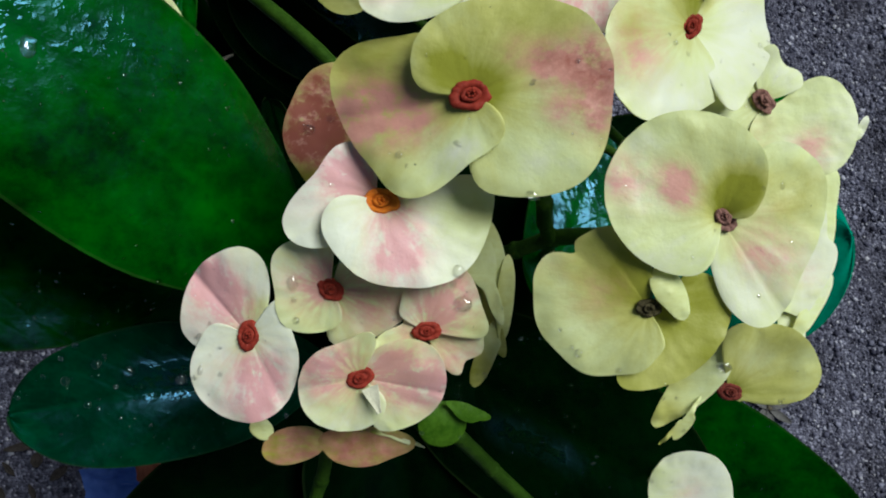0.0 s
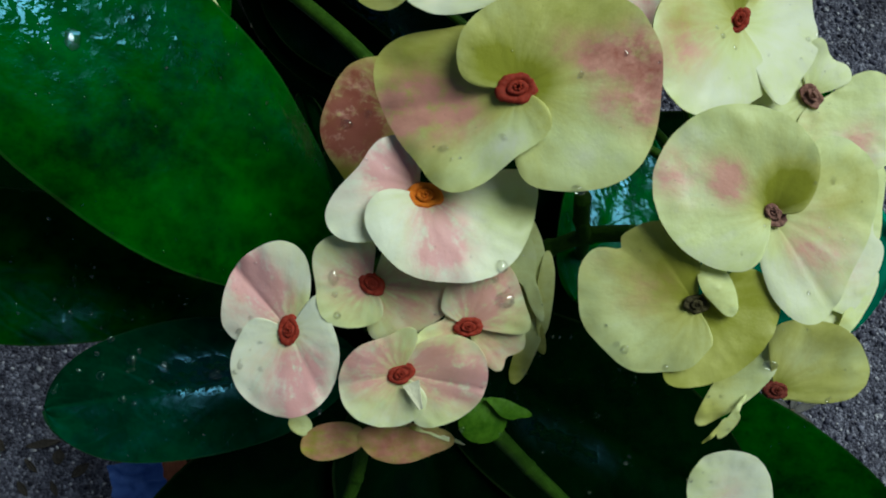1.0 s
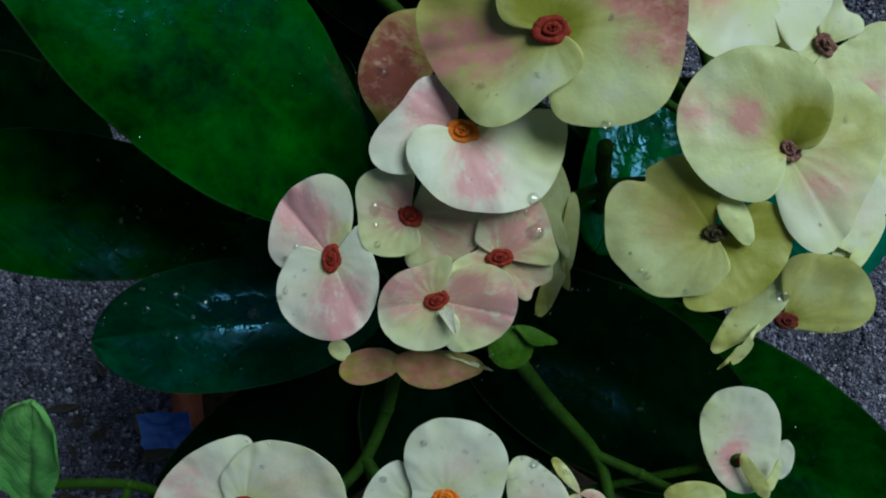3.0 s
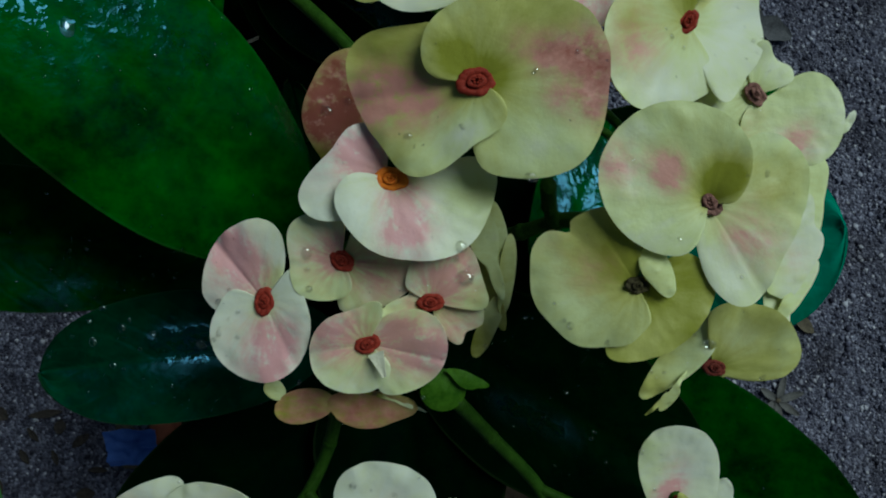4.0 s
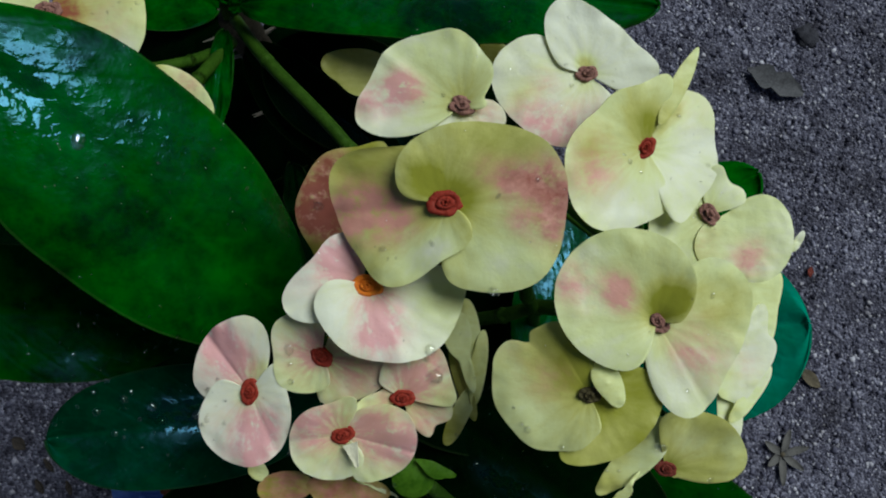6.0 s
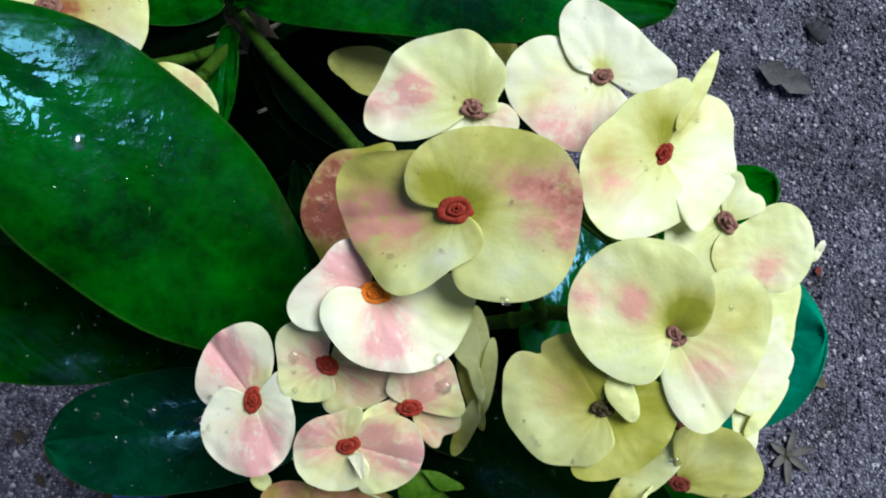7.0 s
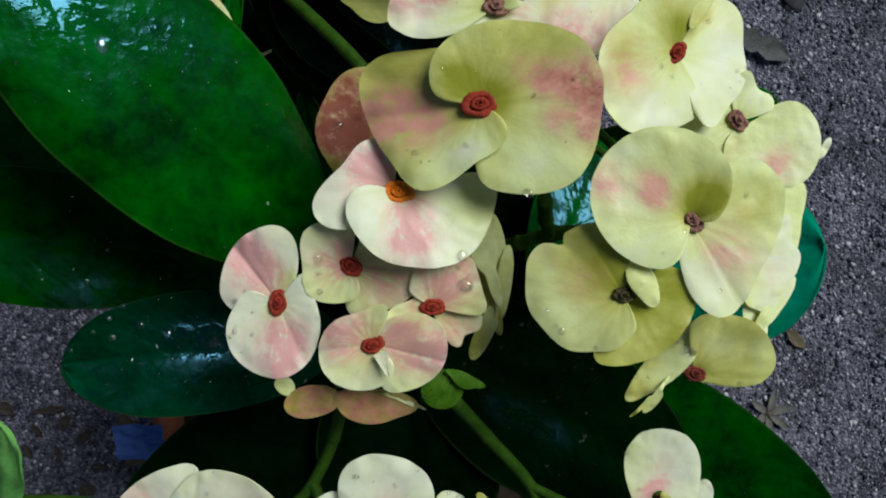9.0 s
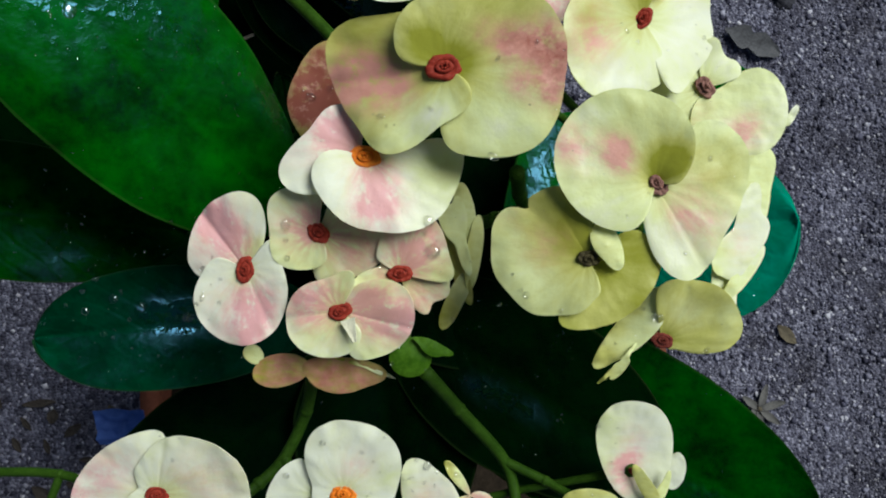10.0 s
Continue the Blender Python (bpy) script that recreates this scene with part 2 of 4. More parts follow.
    return tagged(ob, label)


def floats(ob, **values):
    for key, data in values.items():
        a = ob.data.attributes.new(key, "FLOAT", "POINT")
        a.data.foreach_set("value", np.asarray(data, np.float32))


def sheet(grid, thick, closed=False):
    """Verts and faces of a thin solid sheet over a grid of points (rows, columns, 3); also the row and column of each vert."""
    g = np.asarray(grid, float)
    du, dv = np.gradient(g, axis=0), np.gradient(g, axis=1)
    n = np.cross(du, dv)
    length = np.linalg.norm(n, axis=2, keepdims=True)
    n = np.where(length > 1e-12, n / np.maximum(length, 1e-12), 0)
    n = np.where(np.abs(n).sum(2, keepdims=True) > 0, n, n[1:2].mean(axis=1, keepdims=True))
    if n[..., 2].mean() < 0:
        n = -n
    r, c = g.shape[:2]
    verts = np.concatenate([g.reshape(-1, 3), (g - n * thick).reshape(-1, 3)])
    at = lambda i, j, s: s * r * c + i * c + j % c
    faces = []
    for i in range(r - 1):
        for j in range(c if closed else c - 1):
            faces.append((at(i, j, 0), at(i, j + 1, 0), at(i + 1, j + 1, 0), at(i + 1, j, 0)))
            faces.append((at(i, j, 1), at(i + 1, j, 1), at(i + 1, j + 1, 1), at(i, j + 1, 1)))
    # the rim stands on verts of its own, so that its edges stay crisp
    loop = [(r - 1, j) for j in range(c)] + ([] if closed else [(i, c - 1) for i in range(r - 2, -1, -1)] + [(0, j) for j in range(c - 2, -1, -1)] + [(i, 0) for i in range(1, r - 1)])
    n0, k = len(verts), len(loop)
    own = [at(i, j, 0) for i, j in loop] + [at(i, j, 1) for i, j in loop]
    faces += [(n0 + q, n0 + (q + 1) % k, n0 + k + (q + 1) % k, n0 + k + q) for q in range(k)]
    source = np.concatenate([np.arange(n0), own]).astype(int)
    return verts[source], faces, source


def tube(points, radii, sides=10):
    """Verts and faces of a bent tube through the points, smoothed, with closed ends."""
    p = [Vector(q) for q in points]
    line, rad = [], []
    for i in range(len(p) - 1):
        a, b, c, d = p[max(i - 1, 0)], p[i], p[i + 1], p[min(i + 2, len(p) - 1)]
        for k in range(6):
            s = k / 6
            line.append(0.5 * (2 * b + (c - a) * s + (2 * a - 5 * b + 4 * c - d) * s * s + (3 * b - a - 3 * c + d) * s ** 3))
            rad.append(radii[i] * (1 - s) + radii[i + 1] * s)
    line.append(p[-1]), rad.append(radii[-1])
    verts, faces = [], []
    side = Vector((0.31, 0.83, 0.46))
    for i, q in enumerate(line):
        ahead = (line[min(i + 1, len(line) - 1)] - line[max(i - 1, 0)]).normalized()
        u = (side - ahead * side.dot(ahead)).normalized()
        w = ahead.cross(u)
        side = u
        for k in range(sides):
            t = 2 * math.pi * k / sides
            verts.append(q + (u * math.cos(t) + w * math.sin(t)) * rad[i])
    for i in range(len(line) - 1):
        for k in range(sides):
            a, b = i * sides + k, i * sides + (k + 1) % sides
            faces.append((a, b, b + sides, a + sides))
    faces.append(tuple(reversed(range(sides))))
    faces.append(tuple(range(len(verts) - sides, len(verts))))
    return verts, faces


def lathe(profile, sides=48):
    """Verts and faces of a turned body from (radius, height) pairs."""
    verts = [(r * math.cos(2 * math.pi * k / sides), r * math.sin(2 * math.pi * k / sides), z) for r, z in profile for k in range(sides)]
    faces = []
    for i in range(len(profile) - 1):
        for k in range(sides):
            a, b = i * sides + k, i * sides + (k + 1) % sides
            faces.append((a, b, b + sides, a + sides))
    return verts, faces


def grown(lists):
    """Joins (verts, faces) pairs into one."""
    verts, faces = [], []
    for v, f in lists:
        n = len(verts)
        verts += [tuple(q) for q in v]
        faces += [tuple(i + n for i in face) for face in f]
    return verts, faces


def ball(at, size, rings=6, sides=10):
    verts, faces = lathe([(max(math.sin(math.pi * i / rings), 0.001), -math.cos(math.pi * i / rings)) for i in range(rings + 1)], sides)
    return [(at[0] + v[0] * size[0], at[1] + v[1] * size[1], at[2] + v[2] * size[2]) for v in verts], faces


# ---- ground ----
def ground():
    n = 121
    xs, ys = np.linspace(-1, 1, n), np.linspace(-1, 1, n)
    far = lambda s: np.sign(s) * (0.9 * np.abs(s) + 59.1 * np.abs(s) ** 9)
    verts = []
    for y in far(ys):
        for x in far(xs):
            verts.append((x, y, height_at(x, y)))
    faces = [(j * n + i, j * n + i + 1, j * n + n + i + 1, j * n + n + i) for j in range(n - 1) for i in range(n - 1)]
    tagged(shape("ground", verts, faces, SAND), "grey gritty sand ground, damp and uneven", "ground", kind="structure")


def height_at(x, y):
    near = max(0.0, 1 - max(abs(x), abs(y)) / 3)
    return 0.006 * near * noise.noise((x * 6, y * 6, 1.3)) + 0.002 * near * noise.noise((x * 31, y * 31, 4.0)) - 0.004


def grit():
    """Loose grains lying on the sand, each a small uneven stone."""
    rng = np.random.default_rng(7)
    base = np.array([(1, 0, 0), (-1, 0, 0), (0, 1, 0), (0, -1, 0), (0, 0, 1), (0, 0, -1)], float)
    tri = np.array([(0, 2, 4), (2, 1, 4), (1, 3, 4), (3, 0, 4), (2, 0, 5), (1, 2, 5), (3, 1, 5), (0, 3, 5)])
    spans = [((0.17, 0.53), (-0.16, 0.45), 27000), ((-0.38, -0.02), (-0.20, 0.36), 13000)]
    verts, faces, count = [], [], 0
    for (x0, x1), (y0, y1), number in spans:
        for x, y, s in zip(rng.uniform(x0, x1, number), rng.uniform(y0, y1, number), rng.lognormal(0, 0.46, number)):
            s = min(0.00115 * s, 0.0036)
            v = base * s * rng.uniform(0.6, 1.3, (6, 1)) * (1, 1, 0.7)
            a, b = rng.uniform(0, 6.28), rng.uniform(-0.6, 0.6)
            v = v @ np.array([(math.cos(a), math.sin(a), 0), (-math.sin(a), math.cos(a), 0), (0, 0, 1)])
            v = v @ np.array([(1, 0, 0), (0, math.cos(b), math.sin(b)), (0, -math.sin(b), math.cos(b))])
            verts.append(v + (x, y, height_at(x, y) + 0.3 * s))
            faces.append(tri + count)
            count += 6
    verts, faces = np.concatenate(verts), np.concatenate(faces)
    me = bpy.data.meshes.new("gravel")
    me.vertices.add(len(verts)), me.loops.add(faces.size), me.polygons.add(len(faces))
    me.vertices.foreach_set("co", verts.ravel())
    me.loops.foreach_set("vertex_index", faces.ravel().astype(np.int32))
    me.polygons.foreach_set("loop_start", np.arange(0, faces.size, 3, dtype=np.int32))
    me.update(calc_edges=True)
    me.materials.append(GRIT)
    tagged(new("gravel", me), "loose grey, black and pale sand grains", "gravel", kind="stuff")


ground()
grit()


# ---- the plant ----
FACE = Euler((radians(8.0), radians(-5.9), radians(3.6))).to_matrix().to_4x4()
plant = tagged(new("crown_of_thorns_plant"), "flowering crown-of-thorns plant, wet with rain, in a clay pot", "plant")
plant.location = (0.075, 0.04, 0.2)
NODES = {"A": (0.0285, 0.0468, 0.444), "B": (0.0905, 0.0487, 0.453), "C": (-0.0817, 0.1137, 0.423), "D": (0.0138, -0.0648, 0.4095)}
MADE = []


def flower(at, cluster, label):
    """A flower's stalk and green cup; bracts and centre hang on it."""
    top = Vector(at) + FACE.to_3x3() @ Vector((0, 0, -0.0012))
    end = Vector(NODES[cluster])
    mid = top.lerp(end, 0.45) + FACE.to_3x3() @ Vector((0, 0, -0.006))
    stem = tube([end, mid, top.lerp(mid, 0.3), top], [0.0013, 0.0012, 0.0012, 0.0016], 8)
    cup = ball(top, (0.0022, 0.0022, 0.0014))
    ob = shape("flower", *grown([stem, cup]), STALK, plant, label=label)
    ob["at"] = tuple(at)
    MADE.append(ob)
    return ob


def bract(f, reach, sector=None, size=12.0, base=(0, 0), slim=None, z0=0.0, gx=0.0, gy=0.0, cup=0.0, throat=0.0, edge=(0, 0), creases=(), notch=None, tone=0.4, spots=(), mat=None):
    """A rounded bract, in millimetres round its claw. Its rim stands off the claw by a series of cosines over the sector
    (without one: a closed series round the whole turn, drawn out by slim = (ratio, angle)). The blade is tilted by gx, gy,
    cupped, drawn down into a throat, lifted along its two side edges and creased along rays."""
    whole = sector is None
    rows, cols = 15, 96
    p0, p1 = (-180, 180) if whole else sector
    mid, half = radians((p0 + p1) / 2), radians((p1 - p0) / 2)
    long, lean = slim or (1.0, 0.0)
    ca, sa = math.cos(radians(lean)), math.sin(radians(lean))
    seed = len(bpy.data.meshes) * 0.37
    grid = np.zeros((rows, cols, 3))
    turn, out = np.zeros((rows, cols)), np.zeros((rows, cols))
    away = lambda a, b: (a - b + math.pi) % (2 * math.pi) - math.pi
    for j in range(cols):
        u = -1 + 2 * j / (cols if whole else cols - 1)
        t = mid + half * u
        if whole:
            far = reach[0] + sum(reach[2 * k - 1] * math.cos(k * t) + reach[2 * k] * math.sin(k * t) for k in range(1, (len(reach) + 1) // 2))
            ex, ey = long * math.cos(t), math.sin(t)
            ex, ey = ex * ca - ey * sa, ex * sa + ey * ca
        else:
            far = sum(c * math.cos(k * math.pi * (u + 1) / 2) for k, c in enumerate(reach)) * max(1 - abs(u) ** 16, 0.0) ** 0.5
            ex, ey = math.cos(t), math.sin(t)
        if notch:
            far *= 1 - notch[1] * math.exp(-(away(t, radians(notch[0])) / notch[2]) ** 2)
        far = max(far, 0.02) * (1 + 0.006 * noise.noise((7 * ex, 7 * ey, seed)))
        for i in range(rows):
            s = 1 - (1 - i / (rows - 1)) ** 1.25
            x, y = ex * far * s, ey * far * s
            r, a = math.hypot(x, y), math.atan2(y, x)
            w = r / size
            z = z0 + gx * x + gy * y + cup * (0.65 * w + 0.35 * w * w) + throat * (1 - math.exp(-r / 3.0))
            if not whole:
                z += (edge[0] * max(-u, 0) ** 2 + edge[1] * max(u, 0) ** 2) * w
            z -= sum(h * math.exp(-abs(away(a, radians(c))) / wide) for c, h, wide in creases) * w
            # the rim rolls back a little; the blade is uneven, with faint ribs towards the rim
            z += -0.022 * size * s ** 7 + 0.9 * w * noise.noise((0.13 * x + seed, 0.13 * y, 0.3)) + 0.35 * w * w * noise.noise((0.33 * x, 0.33 * y + seed, 2.0))
            if whole:
                z += 0.25 * w * noise.noise((0.5 * x, 0.5 * y + seed, 6.0))
            else:
                z += 0.30 * s ** 3 * w * math.sin(5 * t + 4 * seed + 2 * noise.noise((0.2 * x, 0.2 * y, seed)))
                z += 0.07 * w * math.sin(15 * t + 3 * noise.noise((0.2 * x, 0.2 * y, seed)))
            grid[i, j] = (base[0] + x, base[1] + y, z)
            turn[i, j], out[i, j] = (0.8 * y / size, 0.5 + 0.4 * x / size) if whole else (t, s)
    verts, faces, source = sheet(grid * 0.001, 0.00028, whole)
    m = Matrix.Translation(f["at"]) @ FACE
    flat = grid.reshape(-1, 3)
    blush, rust = np.zeros(len(flat)), np.zeros(len(flat))
    tone_shade = np.full(len(flat), tone)
    for sx, sy, r, pink, brown, *yellow in spots:
        g = np.exp(-((flat[:, 0] - sx) ** 2 + (flat[:, 1] - sy) ** 2) / (r * r))
        blush, rust, tone_shade = blush + pink * g, rust + brown * g, tone_shade + (yellow[0] if yellow else 0) * g
    ob = shape("bract", verts, faces, mat or PETAL)
    ob.parent = f
    ob.matrix_basis = m
    two = lambda v: np.concatenate([v.ravel(), v.ravel()])[source]
    floats(ob, around=two(turn), along=two(out), tone=two(tone_shade), blush=two(blush), rust=two(rust))


def flower_centre(f, colour, width, angle):
    """The cluster of glands: five thick lobes round a rim, an inner ring and a few anthers, on a pale cup."""
    r = width * 0.00044
    lobes, faces = [], []
    for big, small, lift, wave in ((0.72, 0.27, 0.0003, 0.05), (0.34, 0.14, 0.0011, 0.05)):
        n = len(lobes)
        for k in range(60):
            t = 2 * math.pi * k / 60
            ring = big * (1 + wave * abs(math.cos(2.5 * t + 1)))
            thick = small * (0.78 + 0.25 * abs(math.cos(2.5 * t + 1)) ** 0.5)
            for q in range(10):
                p = 2 * math.pi * q / 10
                d = ring + thick * math.cos(p)
                lobes.append((r * d * math.cos(t) * 1.08, r * d * math.sin(t) * 0.76, lift + r * thick * 0.7 * math.sin(p)))
        for k in range(60):
            for q in range(10):
                faces.append((n + k * 10 + q, n + (k + 1) % 60 * 10 + q, n + (k + 1) % 60 * 10 + (q + 1) % 10, n + k * 10 + (q + 1) % 10))
    bits = [(lobes, faces), ball((0, 0, 0.0001), (r * 0.88, r * 0.58, 0.0007), 6, 18)]
    for k in range(6):
        t = 1.05 * k + angle
        bits.append(ball((r * 0.16 * math.cos(t), r * 0.13 * math.sin(t), 0.0012 + 0.0002 * math.sin(3 * t)), (r * 0.10, r * 0.09, r * 0.17), 5, 8))
    body, skin = grown(bits)
    seed = f["at"][0] * 900
    rough = 0.34 if colour in ("brown", "dark") else 0.14
    body = [Vector(q) * (1 + rough * noise.noise((q[0] * 420 + seed, q[1] * 420, 2.0))) + Vector((0, 0, rough * 0.0016 * noise.noise((q[0] * 1100, q[1] * 1100 + seed, 0.0)))) for q in body]
    ob = shape("flower_centre", body, skin, CENTRE[colour], label={"red": "red glands", "orange": "orange glands", "dull": "dull maroon glands", "brown": "withered brown glands", "dark": "dark dried glands"}[colour])
    ob.parent = f
    ob.matrix_basis = Matrix.Translation(f["at"]) @ FACE @ pose(0, 0, 0.0006, 0, 0, angle)


def leaf(base, tip, width, roll=0, fold=0.1, bend=0.05, taper=0.0, label="", mat=None, arch=0.0, rain=()):
    """A thick oval leaf from base to tip with a sunken midrib, wavy rim and a curve along its length."""
    base, tip = Vector(base), Vector(tip)
    axis = tip - base
    length = axis.length
    ahead = axis.normalized()
    side = ahead.cross(FACE.to_3x3() @ Vector((0, 0, 1))).normalized()
    up = side.cross(ahead)
    side = Matrix.Rotation(radians(roll), 3, ahead) @ side
    up = Matrix.Rotation(radians(roll), 3, ahead) @ up
    rows, cols = 34, 21
    seed = len(bpy.data.meshes) * 0.61
    grid = np.zeros((rows, cols, 3))
    lon, lat = np.zeros((rows, cols)), np.zeros((rows, cols))
    for i in range(rows):
        s = 0.5 - 0.5 * math.cos(math.pi * i / (rows - 1))
        q = 2 * s - 1
        half = width / 2 * max(1 - abs(q) ** 2.2, 0.0) ** 0.56 * (1 + taper * q) + 0.0004
        for j in range(cols):
            v = -1 + 2 * j / (cols - 1)
            edge = half * v * (1 + 0.02 * noise.noise((s * 7, v * 2, seed)))
            h = bend * length * (1 - q * q) + fold * abs(edge) - arch * half * v * v - 0.0007 * math.exp(-(v * 9) ** 2)
            h += 0.0011 * noise.noise((s * 6 + seed, v * 2.5, seed)) + 0.0012 * abs(v) ** 3 * math.sin(9 * s + 4 * v + seed)
            grid[i, j] = base + ahead * (s * length) + side * edge + up * h
            lon[i, j], lat[i, j] = s, v
    verts, faces, source = sheet(grid, 0.0006)
    ob = shape("leaf", verts, faces, mat or LEAF, plant, label=label)
    two = lambda v: np.concatenate([v.ravel(), v.ravel()])[source]
    rained = sum((k * np.exp(-((lon - s) ** 2 + (0.45 * (lat - v)) ** 2) / (r * r)) for s, v, r, k in rain), np.zeros_like(lon))
    floats(ob, along=two(lon), across=two(lat), rained=two(rained))
    return ob


def stalk(points, r):
    n = len(points)
    knots = [ball(points[k], (r * 1.25, r * 1.25, r * 1.25)) for k in (1, n - 2)]
    shape("stalk", *grown([tube(points, [r * (1.1 - 0.2 * k / n) for k in range(n)], 12)] + knots), STALK, plant)


# flowers, cluster by cluster
f = flower((0.0266, 0.0515, 0.5123), 'A', 'large cream-yellow flower with two round bracts blotched dusky pink')
bract(f, reach=(17.7, 7.3, -4.8, -1.9, -1.0, -1.2, -1.2, 0.9, 0.3, 0.2, 0.3, 0.4), sector=(-248, -25), size=21.2, gx=0.36, z0=0.0, cup=0.8, throat=0.8, edge=(-1.0, 0.8), creases=[(184, 1.6, 0.22)], tone=0.64, spots=[(-19.21, -1.08, 5.5, 1.08, 0.06), (-11.64, -2.81, 5.0, 0.84, 0.02), (-23.04, -2.63, 4.0, 0.72, 0.1), (-17.85, 7.63, 9.0, 0.06, 0.03, 0.3), (-1.98, -9.46, 6.0, 0.0, 0.0, -0.4), (-9.16, -14.24, 6.0, 0.0, 0.0, -0.25)])
bract(f, reach=(19.6, 5.7, -3.4, -2.0, -1.0, 0.2, -0.6, -0.1, 0.2, 0.4, 0.2), sector=(-99, 179), size=23.5, gx=0.08, gy=0.14, z0=-0.1, cup=2.2, throat=1.6, edge=(-2.0, -2.2), creases=[(20, 0.6, 0.1)], tone=0.54, spots=[(14.23, 4.42, 3.4, 1.08, 0.3), (18.2, 3.79, 3.0, 0.84, 0.3), (21.54, 6.01, 3.2, 1.08, 0.4), (23.3, 0.87, 3.6, 1.08, 0.5), (22.29, -4.84, 3.8, 1.08, 0.4), (15.47, -3.65, 2.6, 0.72, 0.08), (8.47, 6.76, 3.0, 0.36, 0.06), (-4.31, 4.62, 4.5, 0.0, 0.0, 0.6), (9.52, 13.5, 9.0, 0.0, 0.0, 0.2), (12.11, -12.98, 9.0, 0.0, 0.0, -0.3), (2.73, 1.12, 3.5, 0.0, 0.0, 0.5)])
flower_centre(f, 'red', 8.6, 8)
f = flower((0.0092, 0.0622, 0.462), 'A', 'flower with rust-red mottled bracts behind the large yellow one')
bract(f, reach=(18.4, -3.9, 1.4, -0.1, 1.1, 0.0, 0.8, -0.2), sector=(58, 260), size=22.1, cup=0.8, gx=0.06, tone=0.72, spots=[(-13.59, 2.3, 5.5, 0.72, 0.8), (-16.62, -5.26, 4.5, 0.6, 0.85), (-10.55, -6.78, 5.0, 0.6, 0.9), (-9.03, 8.33, 4.5, 0.6, 0.6), (-7.53, -2.25, 6.0, 0.6, 0.9), (-1.43, 12.8, 5.0, 0.0, 0.0, 0.4), (-13.56, -14.33, 4.0, 0.0, 0.0, 0.3)])
f = flower((0.0114, 0.0342, 0.4981), 'A', 'white flower with a pink blush and orange centre')
bract(f, reach=(16.9, -6.4, -0.1, -0.3, -0.5, -0.4, 0.0, -0.4), sector=(-198, 20), size=20.3, gx=-0.14, gy=-0.1, z0=0.4, cup=1.6, throat=0.6, edge=(1.4, -1.6), tone=0.05, spots=[(2.57, -3.37, 4.5, 0.75, 0.0), (3.26, -8.88, 5.0, 0.75, 0.0), (2.08, -12.5, 4.5, 0.65, 0.0), (18.13, -4.09, 8.0, 0.0, 0.0, 0.35)])
bract(f, reach=(13.7, -2.7, -1.2, 1.8, -1.9, 0.4), sector=(82, 241), size=16.4, base=(-0.9, 1.2), z0=-0.6, cup=1.8, tone=0.04, spots=[(-4.4, 4.69, 4.5, 1.08, 0.0), (-9.33, 7.2, 5.0, 0.48, 0.0), (-6.89, 2.19, 4.0, 0.6, 0.0), (-14.26, 0.97, 5.0, 0.14, 0.0)])
flower_centre(f, 'orange', 7.4, -8)
f = flower((0.002, 0.018, 0.4871), 'A', 'small pale cream flower with a red centre and clear water drops')
bract(f, reach=(10.8, 2.0, -1.2, 0.4, -0.4, -0.1, 0.4, 0.4), sector=(76, 300), size=13.0, gy=0.22, cup=2.0, throat=1.6, edge=(0, 0.6), gx=0.12, tone=0.26, spots=[(-0.95, 1.42, 4.5, 0.8, 0.05), (-4.79, 1.68, 6.0, 0.4, 0.0), (-7.38, -4.95, 5.0, 0.0, 0.0, 0.1)])
bract(f, reach=(15.3, -2.4, -2.4, 1.7, -0.4), sector=(-104, 70), size=18.4, gy=0.24, z0=-0.5, cup=1.0, throat=0.8, gx=0.12, tone=0.28, spots=[(3.97, -1.19, 4.0, 0.6, 0.06), (10.72, -3.88, 8.0, 0.5, 0.06)])
flower_centre(f, 'red', 6.4, -40)
f = flower((0.0216, 0.0097, 0.4876), 'A', 'small pink-flushed cream flower carrying a large water drop')
bract(f, reach=(11.9, 2.5, -2.5, 0.7, 0.6, 0.1), sector=(-17, 154), size=14.3, gx=-0.08, cup=2.2, throat=1.4, gy=0.14, tone=0.26, spots=[(1.36, 3.5, 5.0, 0.8, 0.06), (5.55, 7.32, 7.0, 0.65, 0.03), (9.76, 0.18, 4.0, 0.0, 0.0, 0.25)])
bract(f, reach=(11.1, -1.8, -0.8, -0.6, -0.8, -0.8), sector=(-78, 5), size=13.3, z0=-1.0, cup=0.6, gy=0.14, tone=0.32, spots=[(6.15, -5.65, 6.0, 0.55, 0.08)])
bract(f, reach=(7.2, -3.6, 0.4, 0.5, -1.0), sector=(-246, -142), size=8.6, z0=0.5, cup=0.8, gy=0.14, tone=0.3, spots=[(-4.01, -0.24, 4.0, 0.42, 0.0)])
flower_centre(f, 'red', 6.4, 0)
f = flower((-0.0143, 0.0088, 0.4818), 'A', 'white and pink two-bracted flower with a red centre')
bract(f, reach=(14.1, 0.9, -4.0, -1.4, -1.8, -0.3, -0.6), sector=(43, 210), size=16.9, cup=1.8, throat=0.6, edge=(1.0, -0.8), creases=[(128, 1.6, 0.16)], gx=0.16, gy=0.08, tone=0.05, spots=[(-4.03, 7.64, 3.6, 0.96, 0.04), (-7.15, 11.86, 4.0, 0.84, 0.02), (-8.66, 14.25, 3.0, 0.84, 0.02), (-1.97, 4.62, 3.5, 0.84, 0.04), (-8.0, 8.0, 8.5, 0.42, 0.0), (3.31, 5.49, 3.0, 0.0, 0.0, 0.4)])
